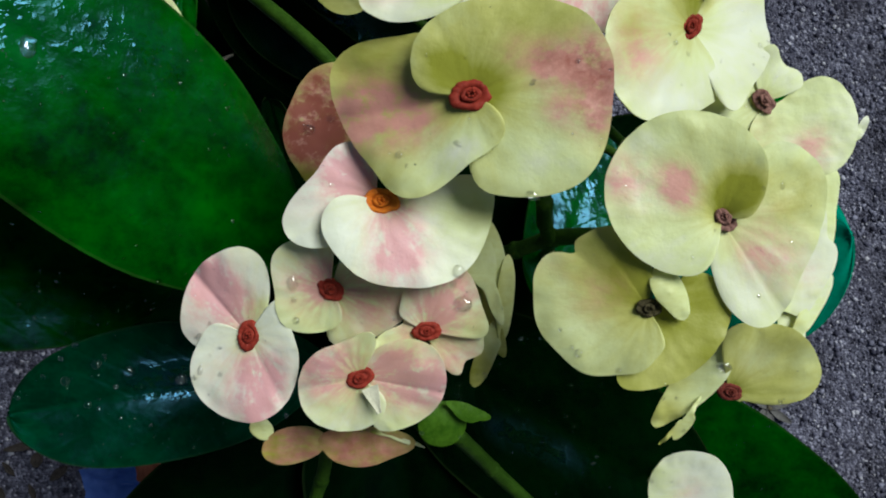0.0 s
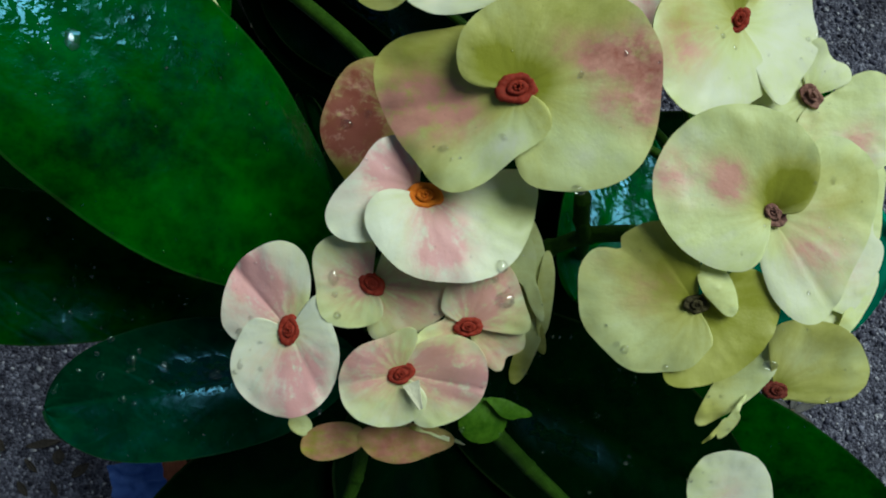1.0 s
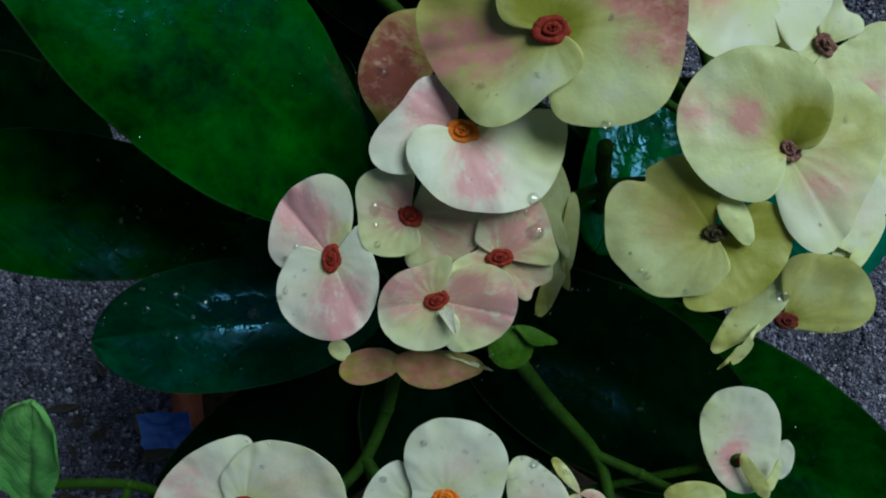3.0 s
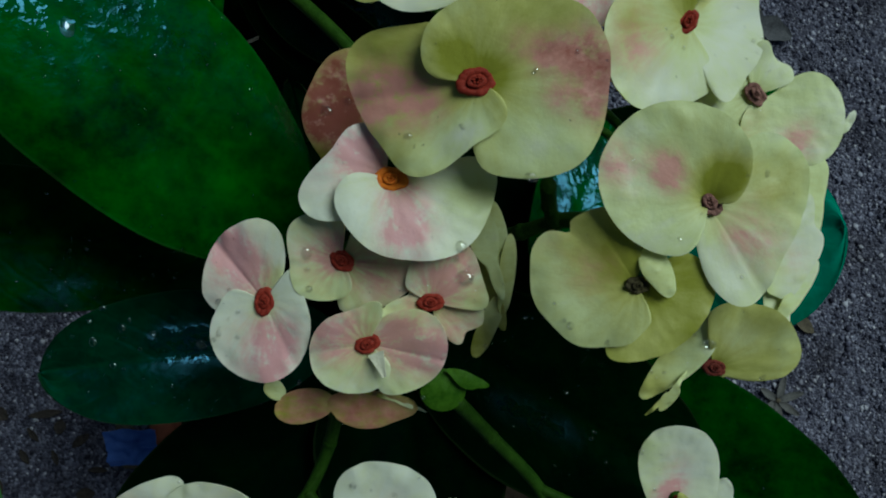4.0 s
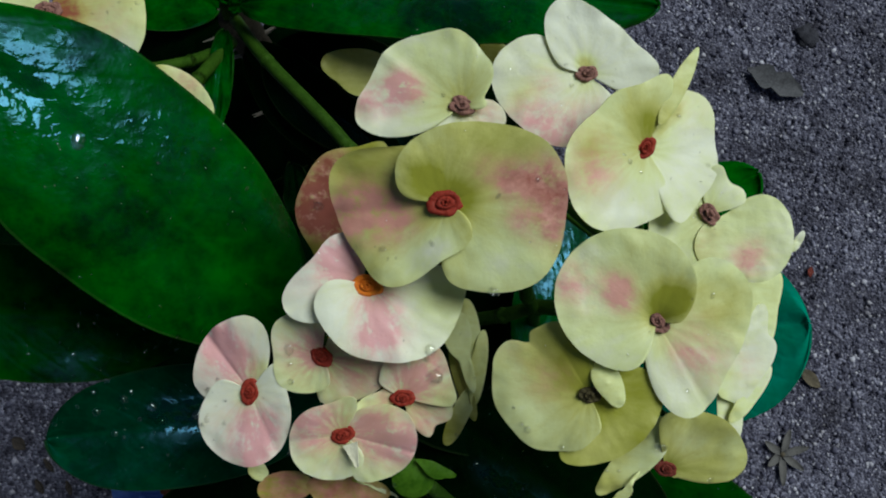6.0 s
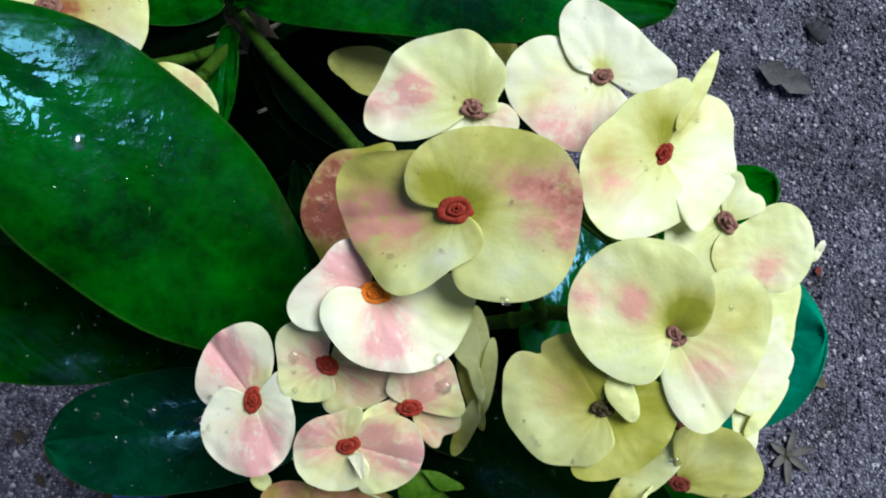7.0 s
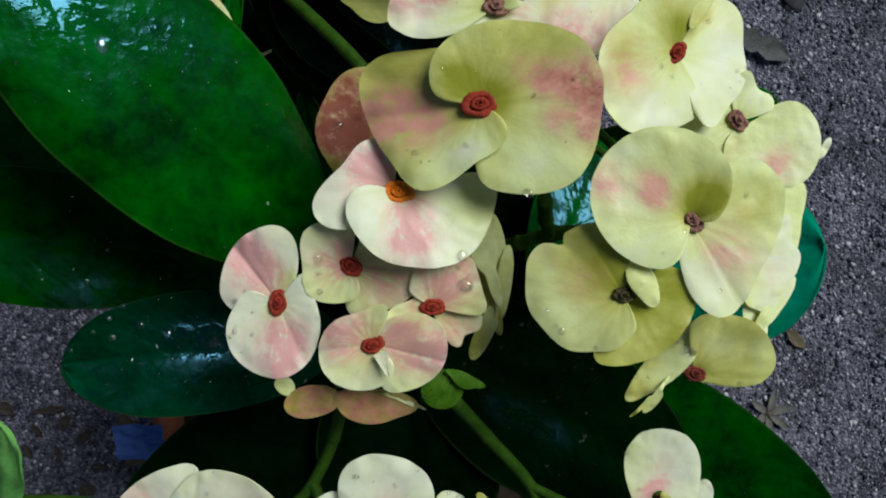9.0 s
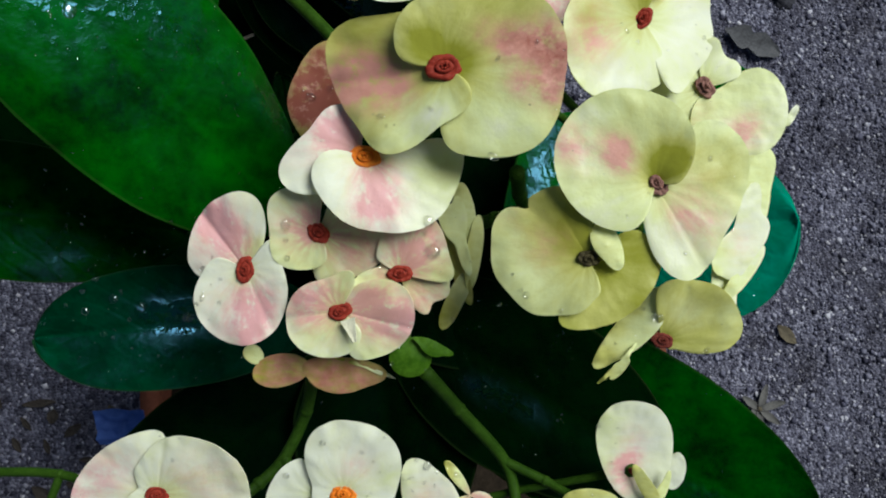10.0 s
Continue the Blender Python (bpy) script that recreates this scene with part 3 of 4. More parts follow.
bract(f, reach=(12.9, 0.9, -3.7, -2.3, 0.7, -0.4, 0.3, -0.1, 0.3), sector=(-213, 56), size=15.5, gy=0.12, z0=0.4, cup=1.6, throat=0.6, edge=(0.6, 0.2), creases=[(293, 1.2, 0.18)], gx=0.16, tone=0.03, spots=[(1.45, -6.53, 3.6, 0.78, 0.02), (3.49, -11.26, 3.5, 0.72, 0.04), (1.05, -16.15, 3.0, 0.96, 0.03), (-0.43, -10.95, 4.0, 0.36, 0.0), (-1.0, -11.0, 8.0, 0.35, 0.0), (5.55, -5.59, 3.0, 0.24, 0.0, 0.1)])
flower_centre(f, 'red', 6.8, 82)
f = flower((0.0084, 0.0002, 0.4847), 'A', 'pink-flushed cream flower with a curled red centre')
bract(f, reach=(10.6, -0.3, -1.8, 1.2, 0.6, 0.5, 0.1, 0.2), sector=(56, 326), size=12.7, gx=0.03, gy=0.28, z0=0.3, cup=1.8, throat=0.7, edge=(0.2, 0.8), creases=[(188, 1.1, 0.2)], tone=0.16, spots=[(-7.49, 1.15, 5.0, 0.7, 0.04), (-3.94, 3.79, 6.0, 0.5, 0.0), (-2.27, -5.64, 4.0, 0.14, 0.0), (-6.9, -7.54, 7.0, 0.0, 0.0, 0.15), (0.72, 5.81, 5.0, 0.0, 0.0, 0.25)])
bract(f, reach=(13.8, 1.9, -4.2, 1.1, -0.5, 0.2, 0.0), sector=(-85, 71), size=16.6, gy=0.28, z0=-0.3, cup=1.6, throat=0.7, edge=(-0.4, 0), creases=[(346, 0.9, 0.12)], gx=0.05, tone=0.16, spots=[(6.06, 0.11, 4.5, 1.0, 0.0), (10.61, -0.71, 6.0, 0.8, 0.0), (15.13, -2.12, 4.5, 0.7, 0.0), (9.79, 5.21, 5.0, 0.18, 0.02, 0.2), (9.01, -8.82, 6.0, 0.0, 0.0, 0.15)])
flower_centre(f, 'red', 6.2, 15)
f = flower((0.0019, -0.0122, 0.471), 'A', 'flower turned downward with dull salmon bracts')
bract(f, reach=(4.6, -0.1, -0.2, 0.4, 0.1, -0.1, 0.0), slim=(1.4, -171), size=6.5, base=(-7.1, -1.8), gy=0.3, cup=0.8, tone=0.85, spots=[(-7.07, -1.84, 9.0, 0.6, 0.3)])
bract(f, reach=(4.7, 0.0, -0.5, 0.0, 0.2, -0.2, -0.4), slim=(2.1, 175), size=8.2, base=(8.1, -3.1), gy=0.3, cup=0.8, tone=0.85, spots=[(7.49, -2.78, 12.0, 0.6, 0.32)])
bract(f, reach=(2.4, 0.0, 0.3, 0.0, -0.3), size=2.9, base=(-13.5, 2.2), z0=0.8, tone=0.4)
bract(f, reach=(0.7, 0.0, 0.0, 0.2, 0.0, 0.0, 0.1, 0.0, 0.1), slim=(7.9, 159), size=2.4, base=(14.3, -0.9), gy=-0.2, z0=1.4, tone=0.25)
f = flower((0.0369, 0.0287, 0.4746), 'A', 'half-folded pale yellow-green bracts seen edge on')
bract(f, reach=(3.3, 0.3, -0.1, 0.2, 0.1), slim=(3.2, 94), size=7.1, base=(1.1, -5.5), gx=-0.3, z0=1.4, cup=0.3, tone=0.42)
bract(f, reach=(2.2, 0.1, 0.3, 0.1, -0.1), slim=(4.2, 83), size=5.4, base=(3.6, -11.4), gx=-0.4, z0=1.2, cup=0.3, tone=0.46)
bract(f, reach=(2.2, 0.0, -0.1, 0.2, 0.1), slim=(4.1, 107), size=5.3, base=(-0.7, -14.9), gx=0.4, z0=0.8, tone=0.7)
bract(f, reach=(3.0, 0.2, 0.2, 0.1, 0.1, -1.0, -0.2), slim=(3.0, 104), size=6.2, base=(-0.9, -5.5), z0=3.6, gx=-0.3, cup=0.4, tone=0.3)
bract(f, reach=(2.8, 0.2, 0.2, 0.5, 0.0), slim=(2.5, 64), size=5.3, base=(-1.5, -23.4), gx=-0.2, z0=1.6, cup=0.3, tone=0.4, spots=[(-4.54, -27.14, 5.0, 0.0, 0.0, 0.35)])
f = flower((0.0724, 0.0292, 0.516), 'B', 'cream-yellow funnel-shaped flower with a dried brown centre')
bract(f, reach=(15.3, -5.1, -6.7, 1.1, -0.2, 0.0, 0.1, 0.0), sector=(-14, 253), size=18.4, gx=0.22, z0=0.3, cup=3.0, throat=3.0, edge=(0.4, 0.4), tone=0.28, spots=[(-8.53, 6.93, 2.8, 1.02, 0.03), (-7.55, 4.04, 2.4, 0.72, 0.03), (-19.4, 8.07, 3.4, 0.48, 0.0), (-15.38, 7.5, 5.0, 0.3, 0.0), (3.13, 4.72, 4.5, 0.0, 0.0, 0.9), (0.64, 3.49, 3.0, 0.0, 0.0, 0.5), (-4.41, 15.54, 8.0, 0.0, 0.0, 0.15)])
bract(f, reach=(17.0, -5.0, -4.3, -2.5, -1.5, 1.3, 0.9, 0.6, 0.0, -0.1), sector=(-139, 63), size=20.4, gx=-0.05, gy=0.08, z0=-0.6, cup=1.0, throat=1.0, edge=(1.2, -0.6), creases=[(302, 0.8, 0.12)], tone=0.22, spots=[(10.85, -9.01, 4.5, 0.36, 0.02), (5.57, -6.66, 3.0, 0.36, 0.0), (8.44, -4.3, 6.0, 0.19, 0.02), (16.47, 1.56, 7.0, 0.0, 0.0, 0.22), (11.76, 3.9, 7.0, 0.0, 0.0, 0.3), (1.42, -13.64, 6.0, 0.0, 0.0, -0.1)])
flower_centre(f, 'brown', 7.2, -48)
f = flower((0.06, 0.0129, 0.5104), 'B', 'olive-cream flower with one curled bract lobe')
bract(f, reach=(16.2, 3.6, -4.0, -0.2, -0.3, 0.3, 0.2, 0.0, -0.1, -0.1, 0.0, 0.0, 0.3), sector=(82, 296), size=19.4, gx=0.36, cup=0.8, throat=1.8, edge=(0.8, 0.4), creases=[(120, 0.6, 0.1)], notch=(139, 0.13, 0.07), tone=0.48, spots=[(-8.64, 3.13, 5.0, 0.26, 0.0), (-5.34, 11.35, 8.0, 0.0, 0.0, 0.4), (-2.63, 4.95, 5.0, 0.0, 0.0, 0.4), (-16.31, 10.92, 4.0, 0.12, 0.03), (-14.09, -5.13, 8.0, 0.0, 0.0, -0.12)])
bract(f, reach=(14.9, 0.8, -0.3, 0.9, -0.4, 0.3), sector=(-123, 41), size=17.9, gx=0.1, z0=-2.6, cup=1.0, throat=1.6, tone=0.95, spots=[(2.04, -11.12, 6.0, 0.0, 0.0, -0.25)])
bract(f, reach=(3.0, -0.1, -0.5, 0.0, 0.1, -0.2, -0.1), slim=(1.8, 116), size=4.8, base=(3.4, 2.8), gx=-0.1, gy=-0.1, z0=3.4, cup=-1.6, tone=0.36)
flower_centre(f, 'dark', 5.2, 0)
f = flower((0.0709, 0.0683, 0.51), 'B', 'cream flower with one bract folded to a green tip')
bract(f, reach=(17.2, -1.9, -1.1, 3.2, 0.4, 0.3, 0.6, 0.1, 0.6, 0.2), sector=(60, 306), size=20.6, gx=-0.3, gy=0.1, z0=0.3, cup=2.2, throat=1.4, edge=(1.4, 0.2), tone=0.3, spots=[(-13.24, -0.78, 5.0, 0.12, 0.03, 0.35), (-11.22, -5.47, 5.0, 0.42, 0.0), (-14.45, -7.98, 4.0, 0.24, 0.0), (-1.83, 9.24, 8.0, 0.0, 0.0, 0.25), (0.42, 5.24, 4.0, 0.0, 0.0, 0.5), (-5.3, -15.02, 8.0, 0.0, 0.0, -0.2)])
bract(f, reach=(17.2, 1.9, -1.1, 1.8, -0.4, 0.3, 0.7), sector=(-76, 94), size=20.6, gx=-0.25, gy=-0.1, z0=-0.4, cup=1.0, throat=0.8, edge=(-0.4, 1.0), tone=0.14, spots=[(3.75, 5.74, 2.2, 0.0, 0.0, 0.8), (7.11, 9.0, 2.2, 0.0, 0.0, 0.7), (11.14, 9.15, 4.0, 0.12, 0.0, 0.15)])
bract(f, reach=(2.1, 0.5, 0.0, 0.1, 0.0), slim=(4.2, 62), size=9.0, base=(6.0, 11.2), gx=-0.3, z0=2.4, tone=0.42, notch=(0, -0.16, 0.3), spots=[(3.0, 5.5, 4.0, 0.0, 0.0, 0.3)])
flower_centre(f, 'red', 6.2, 60)
f = flower((0.0287, 0.0726, 0.515), 'B', 'cream-white flower with a bright pink streak')
bract(f, reach=(13.7, -8.2, -2.4, 1.3, -1.0, 1.4, -1.0, 0.9, -0.8, 0.5, -0.8), sector=(-29, 221), size=16.4, gx=0.22, z0=0.2, cup=2.2, throat=1.2, edge=(0.8, 0.4), tone=0.2, spots=[(-13.36, 4.49, 2.8, 1.32, 0.02), (-16.34, 2.15, 3.6, 0.72, 0.0), (-10.99, 2.7, 2.8, 0.84, 0.0), (-21.09, 0.98, 3.5, 0.48, 0.0), (-4.47, 9.54, 9.0, 0.0, 0.0, 0.15), (1.99, 3.59, 5.0, 0.0, 0.0, 0.25), (-16.33, -3.81, 6.0, 0.0, 0.0, -0.15)])
bract(f, reach=(8.4, 0.3, 0.7, 0.9, -0.5, 0.9), sector=(-181, 23), size=10.1, z0=-0.4, cup=0.4, tone=0.1, spots=[(5.05, -1.95, 4.0, 0.36, 0.0)])
flower_centre(f, 'brown', 6.2, -10)
f = flower((0.0584, 0.0864, 0.505), 'B', 'white flower with pale pink lower bract')
bract(f, reach=(17.4, 4.0, -3.2, -0.6, -1.3, -0.6, -0.1), sector=(-228, -37), size=20.9, cup=1.2, throat=0.6, edge=(-0.6, -0.4), tone=0.1, spots=[(-9.5, -11.77, 5.5, 0.6, 0.0), (-14.62, -9.88, 4.5, 0.36, 0.0), (-5.68, -14.32, 5.0, 0.48, 0.0), (-10.09, -2.13, 3.0, 0.3, 0.0), (-14.6, -4.75, 5.0, 0.0, 0.0, 0.2), (0.79, -8.51, 4.0, 0.24, 0.0)])
bract(f, reach=(13.8, 0.8, -1.7, 2.4, -2.3, -0.4, -0.4, -0.7, -0.1), sector=(-35, 175), size=16.6, z0=0.5, cup=1.0, throat=0.8, edge=(0, 1.0), tone=0.04, spots=[(-0.51, 2.33, 2.0, 0.0, 0.0, 0.5)])
flower_centre(f, 'brown', 5.4, 0)
f = flower((0.0879, 0.0554, 0.5051), 'B', 'pale yellow flower partly tucked behind larger ones')
bract(f, reach=(10.3, 0.8, -0.5, 0.9, 1.0, -0.9, -0.2), size=12.4, base=(8.1, -5.7), z0=0.4, cup=0.8, tone=0.26, spots=[(9.26, -10.79, 3.0, 0.6, 0.0), (11.19, -8.26, 3.0, 0.36, 0.0), (6.73, -10.16, 3.0, 0.36, 0.0), (-0.97, -6.35, 3.0, 0.18, 0.05)])
bract(f, reach=(9.4, 0.1, -0.9, 1.1, -1.0), sector=(12, 111), size=11.3, z0=0.2, cup=0.8, throat=0.6, tone=0.24)
bract(f, reach=(11.4, -4.2, 0.0, 1.3, 0.1, -0.3), sector=(69, 272), size=13.7, z0=-0.2, cup=0.5, throat=0.4, tone=0.28)
bract(f, reach=(1.0, 0.0, 0.0, 0.1, 0.0), slim=(2.5, 62), size=1.9, base=(21.0, -6.1), z0=-1, tone=0.12)
flower_centre(f, 'brown', 5.8, -55)
f = flower((0.1051, 0.0291, 0.492), 'B', 'whitish bracts seen edge on below the yellow flowers')
bract(f, reach=(5.0, 0.1, 0.3, 0.2, 0.4, -0.5, -0.6), slim=(1.9, 80), size=8.3, base=(3.0, 8.0), gx=-0.4, z0=-0.4, cup=0.4, tone=0.28)
bract(f, reach=(5.7, -0.1, 0.0, 0.6, 0.0, 0.1, 1.0, -0.5, 0.7), slim=(1.9, 63), size=9.4, base=(-1.5, -5.2), gx=-0.3, z0=1.2, cup=0.6, tone=0.1, spots=[(-2.58, -6.48, 4.0, 0.2, 0.02)])
bract(f, reach=(2.5, -0.1, 0.2, 0.2, 0.0), slim=(3.2, 47), size=5.4, base=(-0.6, -13.5), gx=-0.4, z0=0.8, tone=0.2)
bract(f, reach=(3.9, 0.3, -0.1, 0.4, -0.4), slim=(2.2, 97), size=6.9, base=(-6.1, -17.0), gx=-0.3, z0=1.0, cup=0.3, tone=0.14)
f = flower((0.0824, -0.0025, 0.4955), 'B', 'olive-cream flower seen from the side')
bract(f, reach=(4.1, 0.2, -0.1, 0.1, -0.1, -0.3, 0.3), slim=(2.8, 51), size=8.2, base=(-7.1, 2.5), gx=0.25, z0=0.4, cup=0.8, gy=0.14, tone=0.3, spots=[(-6.69, 8.83, 3.0, 0.0, 0.0, 0.5), (-10.65, 3.19, 3.0, 0.0, 0.0, 0.3), (-11.77, -4.72, 4.0, 0.0, 0.0, 0.2)])
bract(f, reach=(12.9, -4.4, -5.2, -1.5, 0.0, 0.7, 0.6, 0.3), sector=(-58, 109), size=15.5, gx=-0.02, gy=0.2, cup=2.6, throat=1.6, tone=0.66, spots=[(4.08, 6.09, 4.0, 0.06, 0.0, -0.25), (14.87, 5.62, 4.0, 0.0, 0.0, -0.2)])
bract(f, reach=(1.0, 0.0, -0.5, 0.0, -0.1, 0.1, 0.2, 0.3, -0.1), slim=(4.9, 49), size=2.7, base=(-10.6, -5.7), gx=0.3, z0=1.2, gy=0.14, tone=0.45)
flower_centre(f, 'dull', 5.6, -20)
f = flower((-0.0685, 0.0942, 0.4914), 'C', 'cream flower beside the big wet leaf')
bract(f, reach=(19.5, -0.2, -4.9, 1.0, -0.2, 0.7), sector=(-101, 68), size=23.4, cup=1.6, throat=0.8, tone=0.5, spots=[(14.39, -3.01, 6.0, 0.24, 0.02), (17.79, -9.58, 7.0, 0.0, 0.0, -0.35), (3.64, -0.17, 4.0, 0.12, 0.9, 0.3), (-1.66, -1.4, 4.0, 0.0, 0.6)])
bract(f, reach=(14.1, -3.6, -0.9, 1.2), sector=(-264, -121), size=16.9, cup=0.6, z0=-0.5, tone=0.35)
flower_centre(f, 'brown', 7.5, 0)
f = flower((-0.0439, 0.082, 0.465), 'C', 'pale bract half hidden under the big leaf')
bract(f, reach=(5.1, -0.2, 0.7, 0.1, -0.1, 0.0, 0.1), slim=(2.0, 143), size=8.7, base=(2.6, 4.5), cup=0.5, tone=0.35, spots=[(4.45, 6.65, 4.0, 0.42, 0.08)])
f = flower((0.0113, 0.1092, 0.4356), 'B', 'yellow-green bracts below the cream flowers')
bract(f, reach=(7.2, -0.9, -1.3, 0.0, -0.4, 0.4, -0.4), slim=(1.5, 171), size=10.6, base=(-9.0, -1.6), cup=0.6, tone=0.62)
bract(f, reach=(4.3, 0.4, 0.5, 0.1, -0.2), size=5.2, base=(33.9, 4.9), tone=0.85)
f = flower((-0.0308, -0.0443, 0.4722), 'D', 'pale pinkish white flower low on the plant')
bract(f, reach=(17.9, -2.8, -0.2, 1.2, -0.5, 0.2), sector=(72, 235), size=21.5, z0=-0.4, cup=1.0, throat=0.4, gx=0.1, gy=0.24, tone=0.06, spots=[(-14.31, 3.38, 6.0, 0.36, 0.0), (-20.09, -0.43, 3.5, 0.96, 0.0), (-9.13, 5.91, 6.0, 0.18, 0.0)])
bract(f, reach=(13.8, 9.9, 2.1, -1.1, 0.5, 0.0, 0.3, 0.4, 0.0, 0.6), sector=(-40, 222), size=16.6, z0=0.5, cup=1.6, throat=0.6, edge=(0, 1.2), creases=[(78, 0.8, 0.1)], gx=0.1, gy=0.24, tone=0.12, spots=[(13.71, 3.54, 8.0, 0.22, 0.0), (5.64, 3.4, 5.0, 0.12, 0.0)])
flower_centre(f, 'red', 6.2, 0)
f = flower((0.0123, -0.0418, 0.4772), 'D', 'white flower with an orange centre')
bract(f, reach=(13.4, 3.0, -4.5, -0.6, 0.7, -0.6, 0.5, 0.2), sector=(-29, 206), size=16.1, z0=0.6, cup=0.8, throat=0.8, creases=[(45, 0.8, 0.14)], gy=0.24, tone=0.04, spots=[(3.06, 6.55, 4.0, 0.26, 0.0), (10.99, 4.55, 4.0, 0.0, 0.0, 0.2)])
bract(f, reach=(11.3, -1.1, -0.3, 0.3, -0.2), sector=(-263, -116), size=13.6, base=(-6.5, -1.0), z0=-0.6, gy=0.24, tone=0.0)
bract(f, reach=(6.0, -0.1, 0.2, -0.1, 0.1, 0.5, -0.2), slim=(1.5, 120), size=8.8, base=(20.0, -0.5), z0=-0.6, cup=0.4, gy=0.24, tone=0.06, spots=[(20.23, -2.86, 5.0, 0.3, 0.0)])
bract(f, reach=(2.2, 1.0, 0.7, -1.5, -0.7, 3.0, -1.4), slim=(2.0, 130), size=3.7, base=(30.0, -1.8), z0=-2, gy=0.24, tone=0.25, spots=[(31.72, -2.75, 4.0, 0.72, 0.03)])
flower_centre(f, 'orange', 7.0, 0)
f = flower((0.0903, -0.0359, 0.4555), 'D', 'small white flower opening with a pink throat')
bract(f, reach=(10.9, 0.0, 0.0, 0.5, 0.1, -0.5, 0.2, -0.1, 0.1), slim=(1.3, 102), size=14.9, base=(0.9, 5.8), gx=-0.05, cup=1.6, gy=0.22, tone=0.06, spots=[(-2.99, 0.65, 3.2, 1.02, 0.02), (0.24, 3.55, 3.0, 0.72, 0.03), (-1.55, -3.87, 3.0, 0.6, 0.0), (0.26, 8.94, 4.0, 0.24, 0.0)])
bract(f, reach=(3.0, 0.1, 0.2, 0.0, 0.0), slim=(1.8, 85), size=4.8, base=(12.7, -1.2), z0=-2.2, gy=0.22, tone=0.0)
bract(f, reach=(2.2, -0.1, 0.0, 0.3, 0.1, 0.1, 0.0), slim=(2.7, 119), size=4.3, base=(3.2, -3.6), gx=0.3, z0=2.4, gy=0.22, tone=0.55)
bract(f, reach=(1.6, -0.1, -0.2, 0.1, -0.2, 0.2, 0.0), slim=(2.6, 72), size=3.1, base=(8.0, -4.0), gx=-0.3, z0=2.2, gy=0.22, tone=0.35)
bract(f, reach=(4.0, 0.0, 0.5, 0.0, 0.1), slim=(2.0, 172), size=6.8, base=(-10.6, -8.6), z0=-1.5, gy=0.22, tone=0.5)
flower_centre(f, 'red', 2.6, -40)
f = flower((0.0245, -0.0115, 0.4797), 'A', 'fresh green unopened bracts')
bract(f, reach=(5.0, -0.2, -0.1, 0.1, 0.0, 0.0, 0.0), size=7.0, base=(1.8, 2.1), gx=-0.1, gy=0.1, z0=1.4, cup=-1.4, tone=2, mat=BUD)
bract(f, reach=(1.8, 0.1, 0.1, 0.1, 0.0, -0.1, -0.2, 0.1, 0.0), slim=(2.4, 156), size=3.3, base=(7.4, 4.4), gx=-0.2, z0=2.6, cup=-0.4, tone=2, mat=BUD, notch=(-6, -0.15, 0.3))

# leaves
leaf((-0.0836, 0.0813, 0.5144), (-0.0070, 0.0276, 0.4467), 0.0520, roll=-20, fold=0.05, bend=0.06, taper=0.0, label='big dark green glossy leaf wet with rain', arch=0.16, rain=[(0.26, -0.3, 0.30, 0.9), (0.12, 0.2, 0.25, 0.6), (0.55, -0.6, 0.16, 0.8), (0.8, -0.8, 0.10, 0.8), (0.7, 0.5, 0.12, 0.35)])
leaf((-0.1229, 0.0278, 0.4408), (-0.0410, 0.0267, 0.4125), 0.0378, roll=0, fold=0.16, bend=0.08, taper=-0.1, label='dark green leaf in the shade of the big one', mat=HALF_SHADE_LEAF, rain=[(0.6, 0.6, 0.12, 0.4)])
leaf((0.0018, 0.0041, 0.4152), (-0.0763, -0.0090, 0.4312), 0.0350, roll=0, fold=0.08, bend=0.05, taper=0.12, label='dark bluish-green oval leaf beaded with drops', rain=[(0.6, 0.1, 0.4, 0.4), (0.50, 0.15, 0.10, 3.0)], mat=SKY_TINTED_LEAF)
leaf((0.0297, 0.0089, 0.3694), (0.1694, -0.0601, 0.4141), 0.0639, roll=0, fold=0.1, bend=0.05, taper=0.0, label='broad dark green leaf spreading low', mat=HALF_SHADE_LEAF)
leaf((0.0218, 0.0051, 0.3677), (0.0348, -0.0744, 0.3881), 0.0624, roll=0, fold=0.14, bend=0.03, taper=0.0, label='dark leaf with a pale midrib in deep shade', mat=DEEP_SHADE_LEAF)
leaf((0.0185, -0.0083, 0.3652), (-0.0690, -0.0721, 0.3736), 0.0500, roll=0, fold=0.12, bend=0.03, taper=0.0, label='dark leaf under the pale flower', mat=DEEP_SHADE_LEAF)
leaf((0.0919, 0.0311, 0.4123), (0.1390, 0.0375, 0.4552), 0.0536, roll=0, fold=0.06, bend=0.04, taper=0.1, label='pale bluish green leaf behind the cream flowers', rain=[(0.8, 0.0, 0.35, 0.6)], mat=PALE_SKY_TINTED_LEAF)
leaf((0.0996, 0.0634, 0.4260), (0.1236, 0.0808, 0.4550), 0.0206, roll=0, fold=0.06, bend=0.03, taper=0.1, label='small fresh green leaf tip', rain=[(0.6, 0.3, 0.3, 0.5)], mat=FRESH)
leaf((-0.0367, 0.1317, 0.4230), (0.0844, 0.1182, 0.4781), 0.0305, roll=-12, fold=0.08, bend=0.05, taper=0.1, label='glossy green leaf reaching across the top', rain=[(0.6, 0.2, 0.4, 1.1)])
leaf((-0.0372, 0.1254, 0.4005), (0.0248, 0.0806, 0.3934), 0.0294, roll=30, fold=0.1, bend=0.03, taper=0.0, label='dark leaf behind the flower stalk', mat=DEEP_SHADE_LEAF)
leaf((0.0639, 0.0220, 0.4200), (0.0885, 0.0771, 0.4090), 0.0330, roll=10, fold=0.08, bend=0.03, taper=0.1, label='wet green leaf between the flower clusters', rain=[(0.6, 0.0, 0.5, 1.1)])
